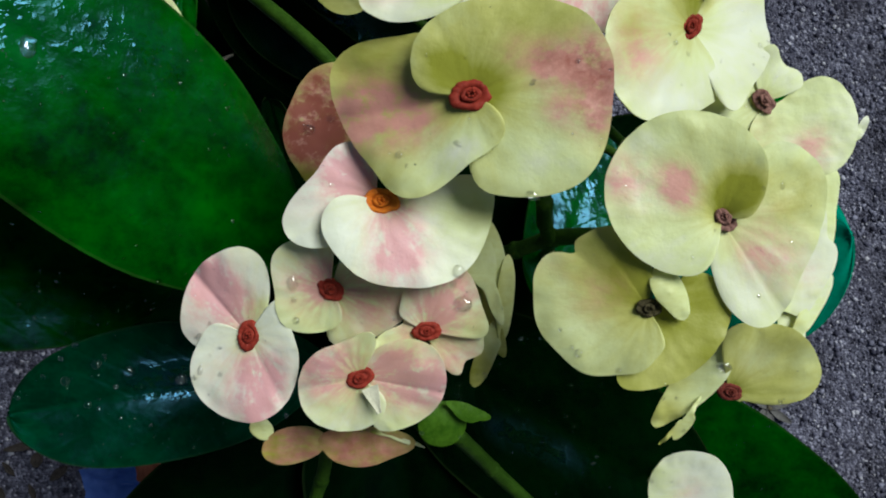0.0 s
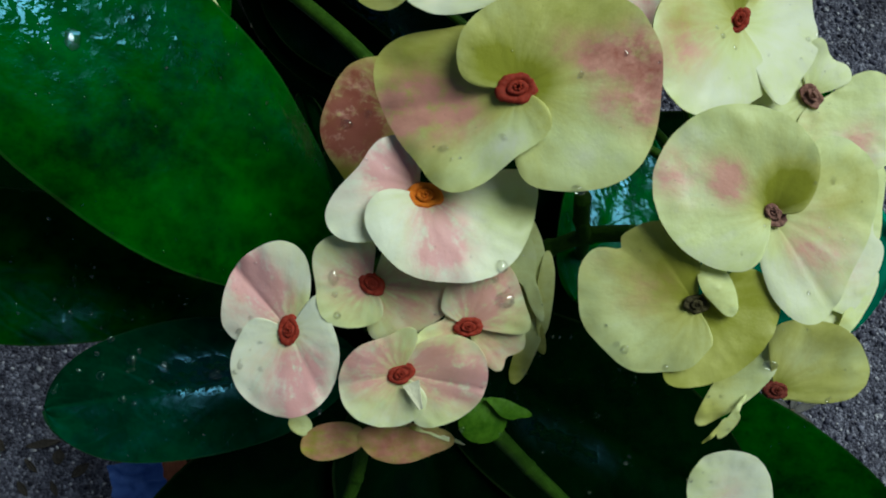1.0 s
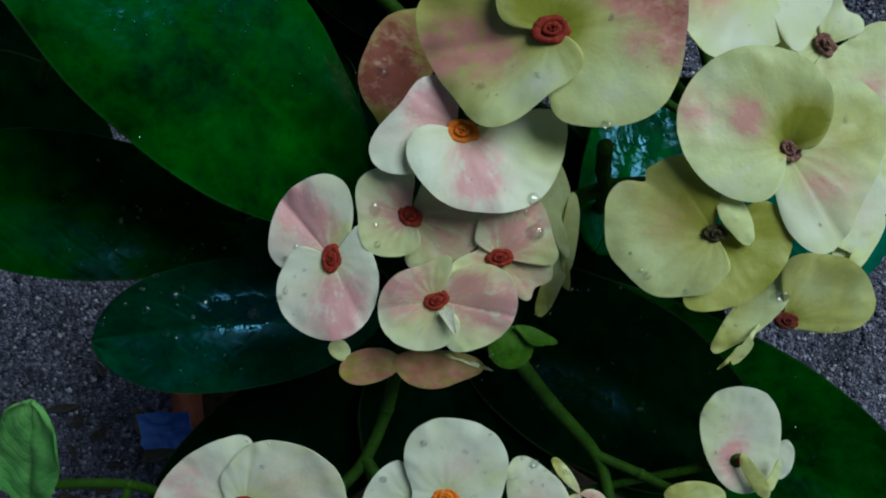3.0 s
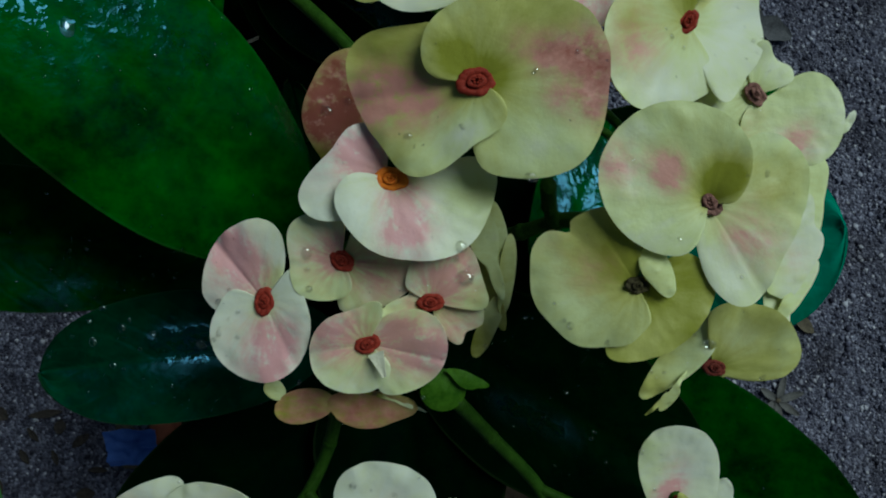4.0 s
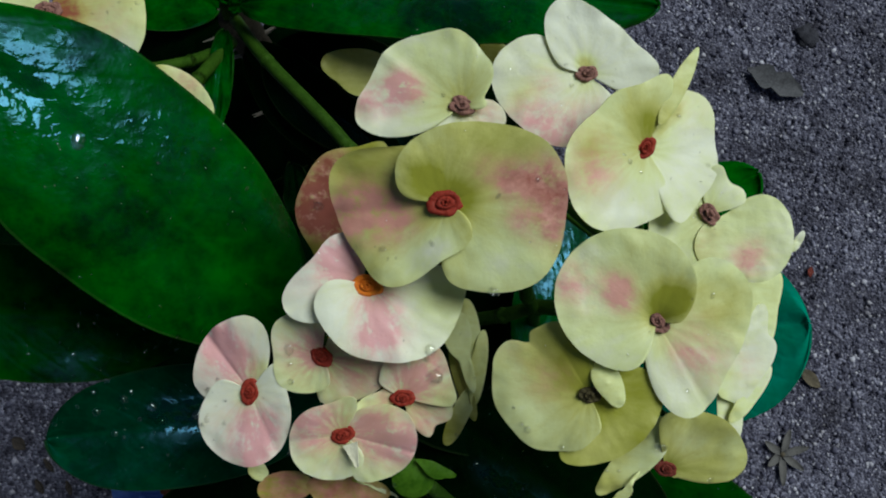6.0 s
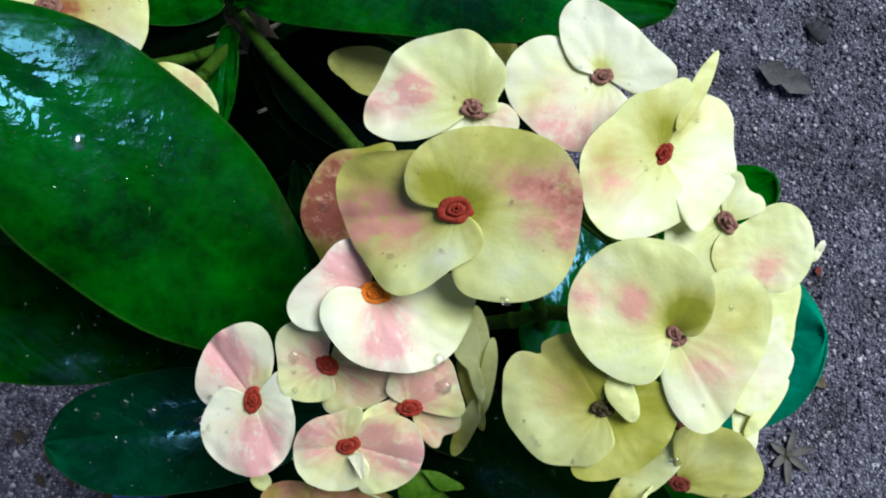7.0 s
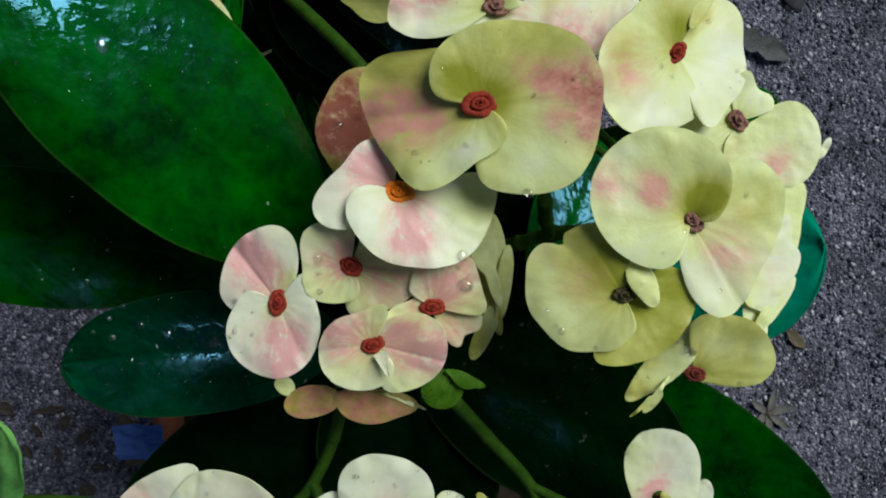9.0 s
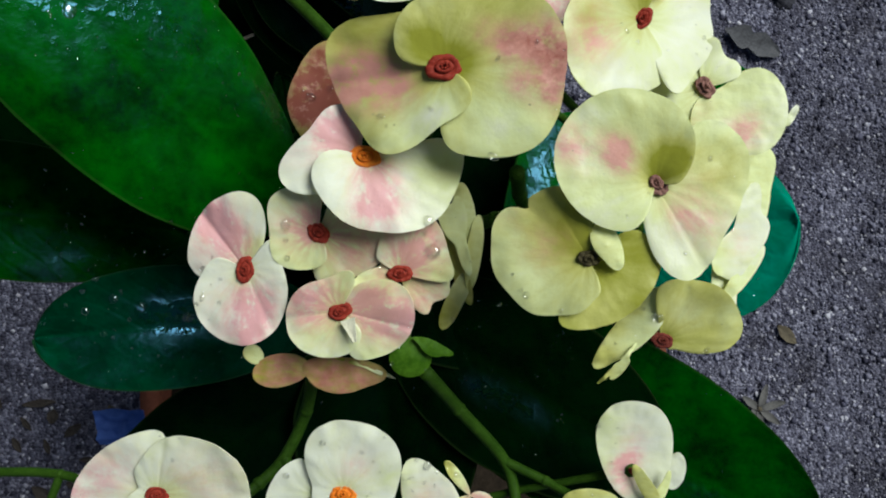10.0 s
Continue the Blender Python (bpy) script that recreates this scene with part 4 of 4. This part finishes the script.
leaf((-0.0427, 0.1273, 0.4092), (-0.0409, 0.0861, 0.4216), 0.0080, roll=0, fold=0.1, bend=0.03, taper=0.0, label='narrow leaf beside the stalks', rain=[(0.5, 0.2, 0.3, 0.8)])
leaf((-0.0913, -0.0529, 0.4239), (-0.0842, -0.0246, 0.4506), 0.0155, roll=0, fold=0.05, bend=0.03, taper=0.1, label='light green young leaf', mat=YOUNG)
leaf((-0.0167, 0.0838, 0.4048), (-0.0106, 0.0618, 0.4161), 0.0083, roll=0, fold=0.1, bend=0.03, taper=0.0, label='small dark leaf', mat=DEEP_SHADE_LEAF)
leaf((-0.0443, 0.1424, 0.4021), (-0.0654, 0.1805, 0.4508), 0.0413, roll=0, fold=0.08, bend=0.06, taper=0.1, label='rosette leaf added out of view to shade the stems')
leaf((-0.0406, 0.1445, 0.4029), (-0.0019, 0.1888, 0.4612), 0.0428, roll=0, fold=0.08, bend=0.06, taper=0.1, label='rosette leaf added out of view to shade the stems')
leaf((-0.0479, 0.1384, 0.4010), (-0.1154, 0.1526, 0.4394), 0.0415, roll=0, fold=0.08, bend=0.06, taper=0.1, label='rosette leaf added out of view to shade the stems')
leaf((-0.0388, 0.1465, 0.4035), (0.0419, 0.1645, 0.4637), 0.0409, roll=0, fold=0.08, bend=0.06, taper=0.1, label='rosette leaf added out of view to shade the stems')
leaf((-0.0541, 0.1530, 0.3563), (-0.1246, 0.1406, 0.3137), 0.0611, roll=20, fold=0.05, bend=0, taper=0, label='dark low leaf added to fill a shaded gap', mat=DEEP_SHADE_LEAF)
leaf((-0.0524, 0.1598, 0.3576), (-0.0967, 0.1977, 0.3264), 0.0516, roll=20, fold=0.05, bend=0, taper=0, label='dark low leaf added to fill a shaded gap', mat=DEEP_SHADE_LEAF)
leaf((-0.0437, 0.1479, 0.3264), (0.0205, 0.1639, 0.3380), 0.0485, roll=20, fold=0.05, bend=0, taper=0, label='dark low leaf added to fill a shaded gap', mat=DEEP_SHADE_LEAF)
leaf((-0.0468, 0.1503, 0.3416), (-0.0146, 0.0663, 0.3335), 0.0607, roll=30, fold=0.05, bend=0, taper=0, label='dark leaf added to fill the shade below', mat=DEEP_SHADE_LEAF)
leaf((0.0292, 0.0986, 0.3446), (-0.0584, 0.0327, 0.3374), 0.0593, roll=0, fold=0.05, bend=0, taper=0, label='dark leaf added to fill the shade below', mat=DEEP_SHADE_LEAF)
leaf((0.0207, 0.0292, 0.3329), (-0.0748, 0.0030, 0.3459), 0.0582, roll=0, fold=0.05, bend=0, taper=0, label='dark leaf added to fill the shade below', mat=DEEP_SHADE_LEAF)
leaf((0.0696, 0.0504, 0.3431), (0.1414, 0.0780, 0.3806), 0.0599, roll=0, fold=0.05, bend=0, taper=0, label='dark leaf added to fill the shade below', mat=DEEP_SHADE_LEAF)
leaf((0.0482, 0.0308, 0.3371), (0.1273, -0.0173, 0.3717), 0.0660, roll=0, fold=0.05, bend=0, taper=0, label='dark leaf added to fill the shade below', mat=DEEP_SHADE_LEAF)
leaf((0.0389, 0.0922, 0.3451), (0.0482, 0.1491, 0.3857), 0.0575, roll=0, fold=0.05, bend=0, taper=0, label='dark leaf added to fill the shade below', mat=DEEP_SHADE_LEAF)
leaf((0.0271, 0.0126, 0.3726), (0.1152, -0.0412, 0.4169), 0.0581, roll=0, fold=0.08, bend=0.02, taper=0.0, label='dark leaf with a row of drops in deep shade', mat=DEEP_SHADE_LEAF, rain=[(0.40, 0.30, 0.05, 1.3), (0.48, 0.23, 0.05, 1.3), (0.57, 0.18, 0.05, 1.2)])
leaf((-0.0951, 0.0471, 0.3573), (-0.1534, 0.0782, 0.3690), 0.0527, roll=0, fold=0.08, bend=0.03, taper=0.0, label='dark low leaf added to fill a shaded gap', mat=DEEP_SHADE_LEAF)
leaf((-0.1140, 0.0937, 0.3387), (-0.1579, 0.1088, 0.3577), 0.0456, roll=0, fold=0.08, bend=0.03, taper=0.0, label='dark low leaf added to fill a shaded gap', mat=DEEP_SHADE_LEAF)
leaf((-0.0088, 0.0761, 0.3818), (0.0834, 0.0001, 0.3910), 0.0797, roll=0, fold=0.05, bend=0.0, taper=0.0, label='dark leaf added to fill the shade below', mat=DEEP_SHADE_LEAF)

leaf((-0.0300, 0.1230, 0.4000), (0.0400, 0.0960, 0.4060), 0.0400, roll=8, fold=0.06, bend=0.02, taper=0.0, label='dark wet leaf under the cream flowers', mat=DEEP_SHADE_LEAF, rain=[(0.5, 0.1, 0.25, 1.2)])
leaf((-0.0430, 0.1390, 0.4010), (-0.0300, 0.1500, 0.4200), 0.0080, roll=0, fold=0.1, bend=0.05, taper=0.0, label='small fresh shoot at the stem tip', mat=FRESH)
leaf((-0.0430, 0.1400, 0.4010), (-0.0360, 0.1330, 0.4180), 0.0060, roll=20, fold=0.1, bend=0.05, taper=0.0, label='small fresh shoot at the stem tip', mat=FRESH)
leaf((-0.0440, 0.1410, 0.4010), (-0.0500, 0.1520, 0.4180), 0.0060, roll=-20, fold=0.1, bend=0.05, taper=0.0, label='small fresh shoot at the stem tip', mat=FRESH)

# stalks
stalk([(-0.0414, 0.1349, 0.4014), (-0.0255, 0.1112, 0.4276), (0.0032, 0.0809, 0.4424), (0.0285, 0.0468, 0.4439)], 0.0020)
stalk([(-0.0416, 0.1260, 0.4030), (-0.0471, 0.1045, 0.4235), (-0.0501, 0.0897, 0.4392)], 0.0021)
stalk([(-0.0440, 0.1251, 0.3995), (-0.0515, 0.1123, 0.4179), (-0.0630, 0.1028, 0.4317)], 0.0018)
stalk([(-0.0454, 0.1394, 0.3923), (-0.0474, 0.1442, 0.4019), (-0.0504, 0.1538, 0.4183)], 0.0019)
stalk([(0.0310, -0.0124, 0.4659), (0.0431, -0.0222, 0.4478), (0.0590, -0.0367, 0.4356), (0.0634, -0.0495, 0.4343), (0.0639, -0.0616, 0.4402)], 0.0017)
stalk([(0.0590, -0.0367, 0.4356), (0.0703, -0.0413, 0.4396), (0.0785, -0.0448, 0.4448), (0.0887, -0.0428, 0.4481)], 0.0013)
stalk([(0.0027, -0.0119, 0.4558), (0.0012, -0.0250, 0.4414), (-0.0039, -0.0382, 0.4386), (-0.0101, -0.0453, 0.4397), (-0.0188, -0.0529, 0.4450)], 0.0016)
stalk([(-0.0039, -0.0382, 0.4386), (-0.0002, -0.0435, 0.4414), (0.0047, -0.0506, 0.4487)], 0.0016)
stalk([(-0.0847, -0.0464, 0.4289), (-0.0629, -0.0451, 0.4383), (-0.0470, -0.0500, 0.4395), (-0.0330, -0.0600, 0.4180), (-0.0150, -0.0640, 0.3950)], 0.0012)
stalk([(-0.0629, -0.0451, 0.4383), (-0.0653, -0.0533, 0.4367), (-0.0693, -0.0647, 0.4283)], 0.0011)
stalk([(0.0537, 0.0428, 0.4622), (0.0578, 0.0403, 0.4471), (0.0619, 0.0380, 0.4351), (0.0682, 0.0339, 0.4093)], 0.0020)
stalk([(0.0726, 0.0373, 0.4457), (0.0634, 0.0383, 0.4354), (0.0543, 0.0358, 0.4276), (0.0440, 0.0344, 0.4136)], 0.0022)
stalk([(-0.1071, 0.0844, 0.3919), (-0.1173, 0.0790, 0.3667), (-0.1315, 0.0756, 0.3182)], 0.0016)
stalk([(-0.1173, 0.0790, 0.3667), (-0.1306, 0.0691, 0.3633), (-0.1383, 0.0660, 0.3617)], 0.0016)

# ---- stems, pot and soil ----
def stem(points, r, thorns):
    """A grey woody stem set with pale thorns."""
    n = len(points)
    ob = shape("stem", *tube(points, [r * (1.15 - 0.3 * k / n) for k in range(n)], 14), BARK, plant, label="grey-brown thorny woody stem")
    rng = random.Random(n + thorns)
    for k in range(thorns):
        s = rng.uniform(0.25, 1.0) * (n - 1)
        i = min(int(s), n - 2)
        p = Vector(points[i]).lerp(Vector(points[i + 1]), s - i)
        t = rng.uniform(0, 2 * math.pi)
        out = Vector((math.cos(t), math.sin(t), 0.25)).normalized()
        shape("thorn", *tube([p + out * r * 0.7, p + out * (r + 0.004), p + out * (r + 0.009)], [0.0011, 0.0006, 0.00008], 6), THORN, ob)


CX, CY, RIM, TOP = 0.062, -0.021, 0.174, 0.128
stem([(CX - 0.02, CY + 0.04, TOP - 0.03), (0.0, 0.09, 0.27), (-0.03, 0.13, 0.34), (-0.0435, 0.1405, 0.392)], 0.007, 30)
stem([(CX, CY + 0.01, TOP - 0.03), (0.07, 0.03, 0.24), (0.075, 0.04, 0.33)], 0.006, 12)
stem([(CX, CY - 0.02, TOP - 0.03), (0.04, -0.02, 0.22), (0.045, -0.02, 0.30)], 0.006, 12)

outer = [(0.001, 0.0), (RIM * 0.70, 0.0), (RIM * 0.72, 0.006), (RIM * 0.93, TOP - 0.052), (RIM * 0.975, TOP - 0.05), (RIM * 0.985, TOP - 0.045), (RIM, TOP - 0.006), (RIM * 0.992, TOP)]
inner = [(RIM * 0.94, TOP), (RIM * 0.925, TOP - 0.006), (RIM * 0.90, TOP - 0.05), (RIM * 0.68, 0.014), (0.001, 0.014)]
pot = shape("plant_pot", *lathe(outer + inner, 72), CLAY)
pot.location = (CX, CY, -0.004)
tagged(pot, "wide brown terracotta plant pot standing on the sand", "plant pot")


def soil():
    rings = [(r, TOP - 0.026 + 0.004 * math.sin(r * 60)) for r in np.linspace(0.001, RIM * 0.912, 14)]
    verts, faces = lathe(rings, 60)
    verts = [(x, y, z + 0.005 * noise.noise((x * 40, y * 40, 3.0))) for x, y, z in verts]
    ob = shape("soil", verts, faces, SOIL)
    ob.location = (CX, CY, -0.004)
    tagged(ob, "dark moist soil filling the clay pot", "soil", kind="stuff")


soil()


# ---- litter on the sand ----
def litter_leaf(at, length, width, angle, mat, name, label, category, curl=0.25, lift=0.002, ragged=0.0):
    grid = np.zeros((12, 9, 3))
    for i in range(12):
        s = i / 11
        half = width / 2 * max(math.sin(math.pi * min(s * 0.96 + 0.02, 1)), 0.02) ** 0.8
        half *= 1 + ragged * noise.noise((s * 9, at[0] * 70, 3.0))
        for j in range(9):
            v = -1 + j / 4
            z = curl * abs(v) ** 2 * half + 0.12 * length * (s - 0.5) ** 2 + 0.0012 * noise.noise((s * 5, v * 3, at[0] * 99))
            grid[i, j] = ((s - 0.5) * length, v * half, z + lift)
    verts, faces, _ = sheet(grid, 0.0005)
    ob = shape(name, verts, faces, mat)
    ob.matrix_basis = pose(at[0], at[1], height_at(*at) + 0.001, 0, 0, angle)
    return tagged(ob, label, category)


def stone(at, size, angle, label):
    verts, faces = ball((0, 0, 0), (1, 1, 1), 12, 18)
    out = []
    for v in verts:
        k = 1 + 0.55 * noise.noise((v[0] * 1.6 + at[0] * 50, v[1] * 1.6, v[2] * 1.6)) + 0.25 * noise.noise((v[0] * 5, v[1] * 5 + at[1] * 40, v[2] * 5))
        out.append((v[0] * size[0] * k, v[1] * size[1] * k, v[2] * size[2] * k))
    ob = shape("stone", out, faces, STONE)
    ob.matrix_basis = pose(at[0], at[1], height_at(*at) + size[2] * 0.45, 0, 0, angle)
    tagged(ob, label, "stone")


litter_leaf((0.3876, 0.0396), 0.022, 0.011, -40, DRY, "fallen_leaf", "small dry grey-tan leaf lying on the sand", "leaf")
litter_leaf((0.3886, 0.1301), 0.009, 0.005, 80, CENTRE["dull"], "fallen_petal", "small dark red petal lying on the sand", "petal")
litter_leaf((-0.163, 0.294), 0.034, 0.018, -10, BEIGE, "dead_leaf", "pale beige dead leaf on the shaded sand", "leaf", 0.5, 0.004, 0.5)
litter_leaf((-0.150, 0.278), 0.026, 0.013, 35, BEIGE, "dead_leaf", "pale beige dead leaf on the shaded sand", "leaf", 0.5, 0.004, 0.5)
litter_leaf((-0.172, 0.262), 0.028, 0.009, 100, BEIGE, "dead_leaf", "narrow beige dead leaf on the shaded sand", "leaf", 0.5, 0.004, 0.5)
litter_leaf((-0.120, 0.215), 0.05, 0.028, 30, DRY, "dead_leaf", "curled brown dead leaf below the stem", "leaf", 0.5, 0.004)
litter_leaf((-0.085, 0.235), 0.04, 0.022, 110, DRY, "dead_leaf", "curled brown dead leaf below the stem", "leaf", 0.5, 0.004)
litter_leaf((-0.150, 0.185), 0.036, 0.02, 70, PALEDRY, "dead_leaf", "pale dry dead leaf below the stem", "leaf", 0.4, 0.004)
litter_leaf((-0.135, -0.075), 0.036, 0.016, 35, DRY, "dead_leaf", "brown dead leaf on the sand by the pot", "leaf", 0.4, 0.004)
litter_leaf((-0.150, -0.060), 0.030, 0.012, 120, DRY, "dead_leaf", "brown dead leaf on the sand by the pot", "leaf", 0.4, 0.004)
rng = random.Random(21)
for k in range(18):
    # rotting dark leaves and husks drifted against the pot, also added to darken the shaded sand
    x, y = rng.gauss(-0.175, 0.035), rng.gauss(-0.06, 0.04)
    litter_leaf((x, y), rng.uniform(0.010, 0.024), rng.uniform(0.004, 0.009), rng.uniform(0, 360), ROT, "rotting_leaf", "small dark rotting leaf on the damp sand", "leaf", rng.uniform(0.1, 0.6), rng.uniform(0.001, 0.004))
litter_leaf((0.354, 0.295), 0.054, 0.024, -20, FLAKE, "bark_flake", "grey curled flake of bark lying on the sand", "bark flake", 0.35, 0.004, 0.9)
stone((0.386, 0.342), (0.009, 0.010, 0.004), 40, "small dark angular stone lying on the sand")


def withered_flower():
    base = tagged(new("fallen_flower"), "withered pale star-shaped flower lying on the sand", "flower")
    base.location = (0.3633, -0.024, height_at(0.3633, -0.024) + 0.002)
    for k, (turn, length) in enumerate(((75, 0.020), (18, 0.021), (-35, 0.019), (150, 0.018), (215, 0.016), (268, 0.024))):
        grid = np.zeros((9, 5, 3))
        for i in range(9):
            s = i / 8
            half = 0.0032 * math.sin(math.pi * (0.12 + 0.85 * s)) ** 0.7
            for j in range(5):
                v = -1 + j / 2
                grid[i, j] = (0.001 + s * length, v * half, 0.0015 + 0.003 * s * s + 0.0012 * v * v + 0.0006 * math.sin(5 * s + k))
        verts, faces, _ = sheet(grid, 0.0004)
        p = shape("petal", verts, faces, PALEDRY)
        p.parent = base
        p.matrix_basis = pose(0, 0, 0, 0, 0, turn)
    c = shape("centre", *ball((0, 0, 0.002), (0.0024, 0.0022, 0.0018)), DRY)
    c.parent = base


withered_flower()


def blue_film():
    """A crumpled scrap of blue plastic caught beside the leaves."""
    grid = np.zeros((16, 16, 3))
    for i in range(16):
        for j in range(16):
            u, v = i / 15 - 0.5, j / 15 - 0.5
            grid[i, j] = (u * 0.020 + 0.004 * v, v * 0.015 - 0.008 * u, 0.004 * noise.noise((u * 5, v * 5, 2.0)) + 0.006 * u * u)
    verts, faces, _ = sheet(grid, 0.0003)
    ob = shape("plastic_scrap", verts, faces, BLUE)
    ob.matrix_basis = pose(-0.0809, -0.0421, 0.2922, 10, -12, 25)
    tagged(ob, "crumpled scrap of blue plastic film below the leaves", "plastic scrap")


blue_film()

# white scale beside one red centre
SCALE_AT = Vector((0.0103, -0.0016, 0.4860))
grid = np.zeros((6, 5, 3))
for i in range(6):
    for j in range(5):
        s, v = i / 5, -1 + j / 2
        grid[i, j] = (0.0016 * v * (1.1 - 0.9 * s), -0.0055 * s, 0.0008 + 0.0008 * s + 0.0003 * v * v)
verts, faces, _ = sheet(grid, 0.0002)
scale_ob = shape("scale", verts, faces, SCRAP, label="white papery scale")
scale_ob.parent = MADE[6]
scale_ob.matrix_basis = Matrix.Translation(SCALE_AT) @ FACE @ pose(0, 0, 0, 0, 0, 18)

# ---- rain drops, resting where the line of sight from above meets a bract or leaf ----
from mathutils.bvhtree import BVHTree
HOSTS = [o for o in bpy.data.objects if o.type == "MESH" and o.name.split(".")[0] in ("bract", "leaf")]
bpy.context.view_layer.update()
TREES = []
for o in HOSTS:
    TREES.append(BVHTree.FromPolygons([o.matrix_world @ v.co for v in o.data.vertices], [tuple(p.vertices) for p in o.data.polygons]))
VIEW = FACE.to_3x3() @ Vector((0, 0, 1))


def landing(at, way=None):
    """The highest bract or leaf on the line through the point: place and normal."""
    way = way or -VIEW
    best = None
    for tree in TREES:
        p, n, _, far = tree.ray_cast(Vector(at) - way * 0.08, way)
        if p and (best is None or far < best[2]):
            best = (p, n if n.dot(way) < 0 else -n, far)
    return best


def dome(r, flat, sides=14, rings=5):
    """A bead of water: a flattened cap closed below."""
    prof = [(0.0005 * r, -0.02 * r)] + [(r * math.cos(0.5 * math.pi * i / rings) + 1e-7, flat * r * math.sin(0.5 * math.pi * i / rings)) for i in range(rings + 1)]
    return lathe(prof, sides)


def drop(at, r, stretch=1.0, turn=0.0):
    hit = landing(at)
    if not hit:
        return
    p, n, _ = hit
    verts, faces = dome(1.2 * r, 0.6, 20, 7)
    ob = shape("water_drop", [(x * stretch, y, z) for x, y, z in verts], faces, WATER)
    ob.matrix_basis = Matrix.Translation(p) @ n.to_track_quat("Z", "Y").to_matrix().to_4x4() @ pose(0, 0, 0, 0, 0, turn)
    tagged(ob, "clear bead of rain water on the plant", "water drop", "rain drops")


drop((0.0286, 0.0150, 0.4904), 0.00142, 1.2, 30)
drop((0.0268, 0.0211, 0.4950), 0.00114, 1, 0)
drop((0.0263, 0.0187, 0.4930), 0.00064, 1, 0)
drop((-0.0055, 0.0191, 0.4870), 0.00104, 1.3, 80)
drop((-0.0052, 0.0157, 0.4865), 0.00052, 1, 0)
drop((-0.0047, 0.0116, 0.4859), 0.00065, 1, 0)
drop((-0.0562, 0.0620, 0.5000), 0.00135, 1.5, 0)
drop((-0.0036, 0.0590, 0.4611), 0.00105, 1.2, 30)
drop((0.0015, 0.0615, 0.4622), 0.00090, 1, 60)
drop((0.0136, 0.0409, 0.5099), 0.00059, 1.3, 80)
drop((0.0384, 0.0334, 0.5107), 0.00071, 1.6, 0)
drop((0.0478, 0.0044, 0.5077), 0.00071, 1, 0)
drop((0.0550, 0.0014, 0.5082), 0.00047, 1, 0)
drop((0.0673, 0.0648, 0.5089), 0.00050, 1, 0)
drop((0.0785, 0.0763, 0.5123), 0.00050, 1, 0)
drop((0.0716, 0.0260, 0.5159), 0.00058, 1.3, 40)
drop((0.0863, 0.0661, 0.5088), 0.00050, 1, 0)
drop((-0.0568, 0.0022, 0.4403), 0.00125, 1, 0)
drop((-0.0493, -0.0000, 0.4410), 0.00125, 1, 0)
drop((-0.0637, -0.0016, 0.4387), 0.00109, 1, 0)
drop((-0.0370, -0.0025, 0.4424), 0.00140, 1, 0)
drop((-0.0589, -0.0078, 0.4384), 0.00094, 1, 0)
drop((-0.0613, 0.0074, 0.4404), 0.00078, 1, 0)
drop((-0.0551, 0.0043, 0.4408), 0.00062, 1, 0)
drop((-0.0299, 0.0002, 0.4438), 0.00078, 1, 0)
drop((-0.0522, -0.0036, 0.4400), 0.00062, 1, 0)
drop((0.0071, -0.0294, 0.4783), 0.00067, 1, 0)
drop((0.0312, -0.0346, 0.4810), 0.00080, 1.3, 60)
drop((-0.0012, -0.0383, 0.4758), 0.00067, 1, 0)
drop((-0.0045, -0.0391, 0.4752), 0.00053, 1, 0)
drop((0.0807, 0.0033, 0.4923), 0.00093, 1.4, 20)
drop((0.0775, 0.0051, 0.4921), 0.00053, 1, 0)
drop((-0.0268, -0.0353, 0.4741), 0.00047, 1, 0)
drop((0.0465, 0.0054, 0.5076), 0.00048, 1, 0)


def droplets(number, seed, span_x, span_y, low, size, most, label):
    """Fine beads scattered over bracts and leaves, thicker where the rain lay."""
    rng = random.Random(seed)
    bits, tries = [], 0
    while len(bits) < number and tries < number * 5:
        tries += 1
        at = (rng.uniform(*span_x), rng.uniform(*span_y), 0.49)
        if noise.noise((at[0] * 60, at[1] * 60, seed)) < rng.uniform(-0.6, 0.25):
            continue
        hit = landing(at)
        if not hit or hit[0].z < low:
            continue
        p, n, _ = hit
        r = min(size * rng.lognormvariate(0, 0.55), most)
        verts, faces = dome(r, 0.45, 8, 3)
        m = Matrix.Translation(p) @ n.to_track_quat("Z", "Y").to_matrix().to_4x4() @ pose(0, 0, 0, 0, 0, rng.uniform(0, 360))
        long = rng.uniform(0.8, 1.7)
        bits.append(([m @ Vector((v[0] * long, v[1], v[2])) for v in verts], faces))
    tagged(shape("water_droplets", *grown(bits), WATER), label, "water", kind="stuff")


droplets(520, 11, (-0.11, 0.13), (-0.07, 0.14), 0.41, 0.0002, 0.0006, "fine rain droplets sprinkled over petals and leaves")
droplets(90, 12, (-0.08, -0.02), (0.045, 0.10), 0.42, 0.00015, 0.0005, "rain beads standing on the big green leaf")
droplets(130, 13, (-0.08, -0.02), (-0.03, 0.02), 0.40, 0.00026, 0.0007, "rain beads standing on the bluish oval leaf")
droplets(130, 14, (0.02, 0.08), (-0.05, 0.0), 0.36, 0.00028, 0.0008, "rain beads along the dark shaded leaf")
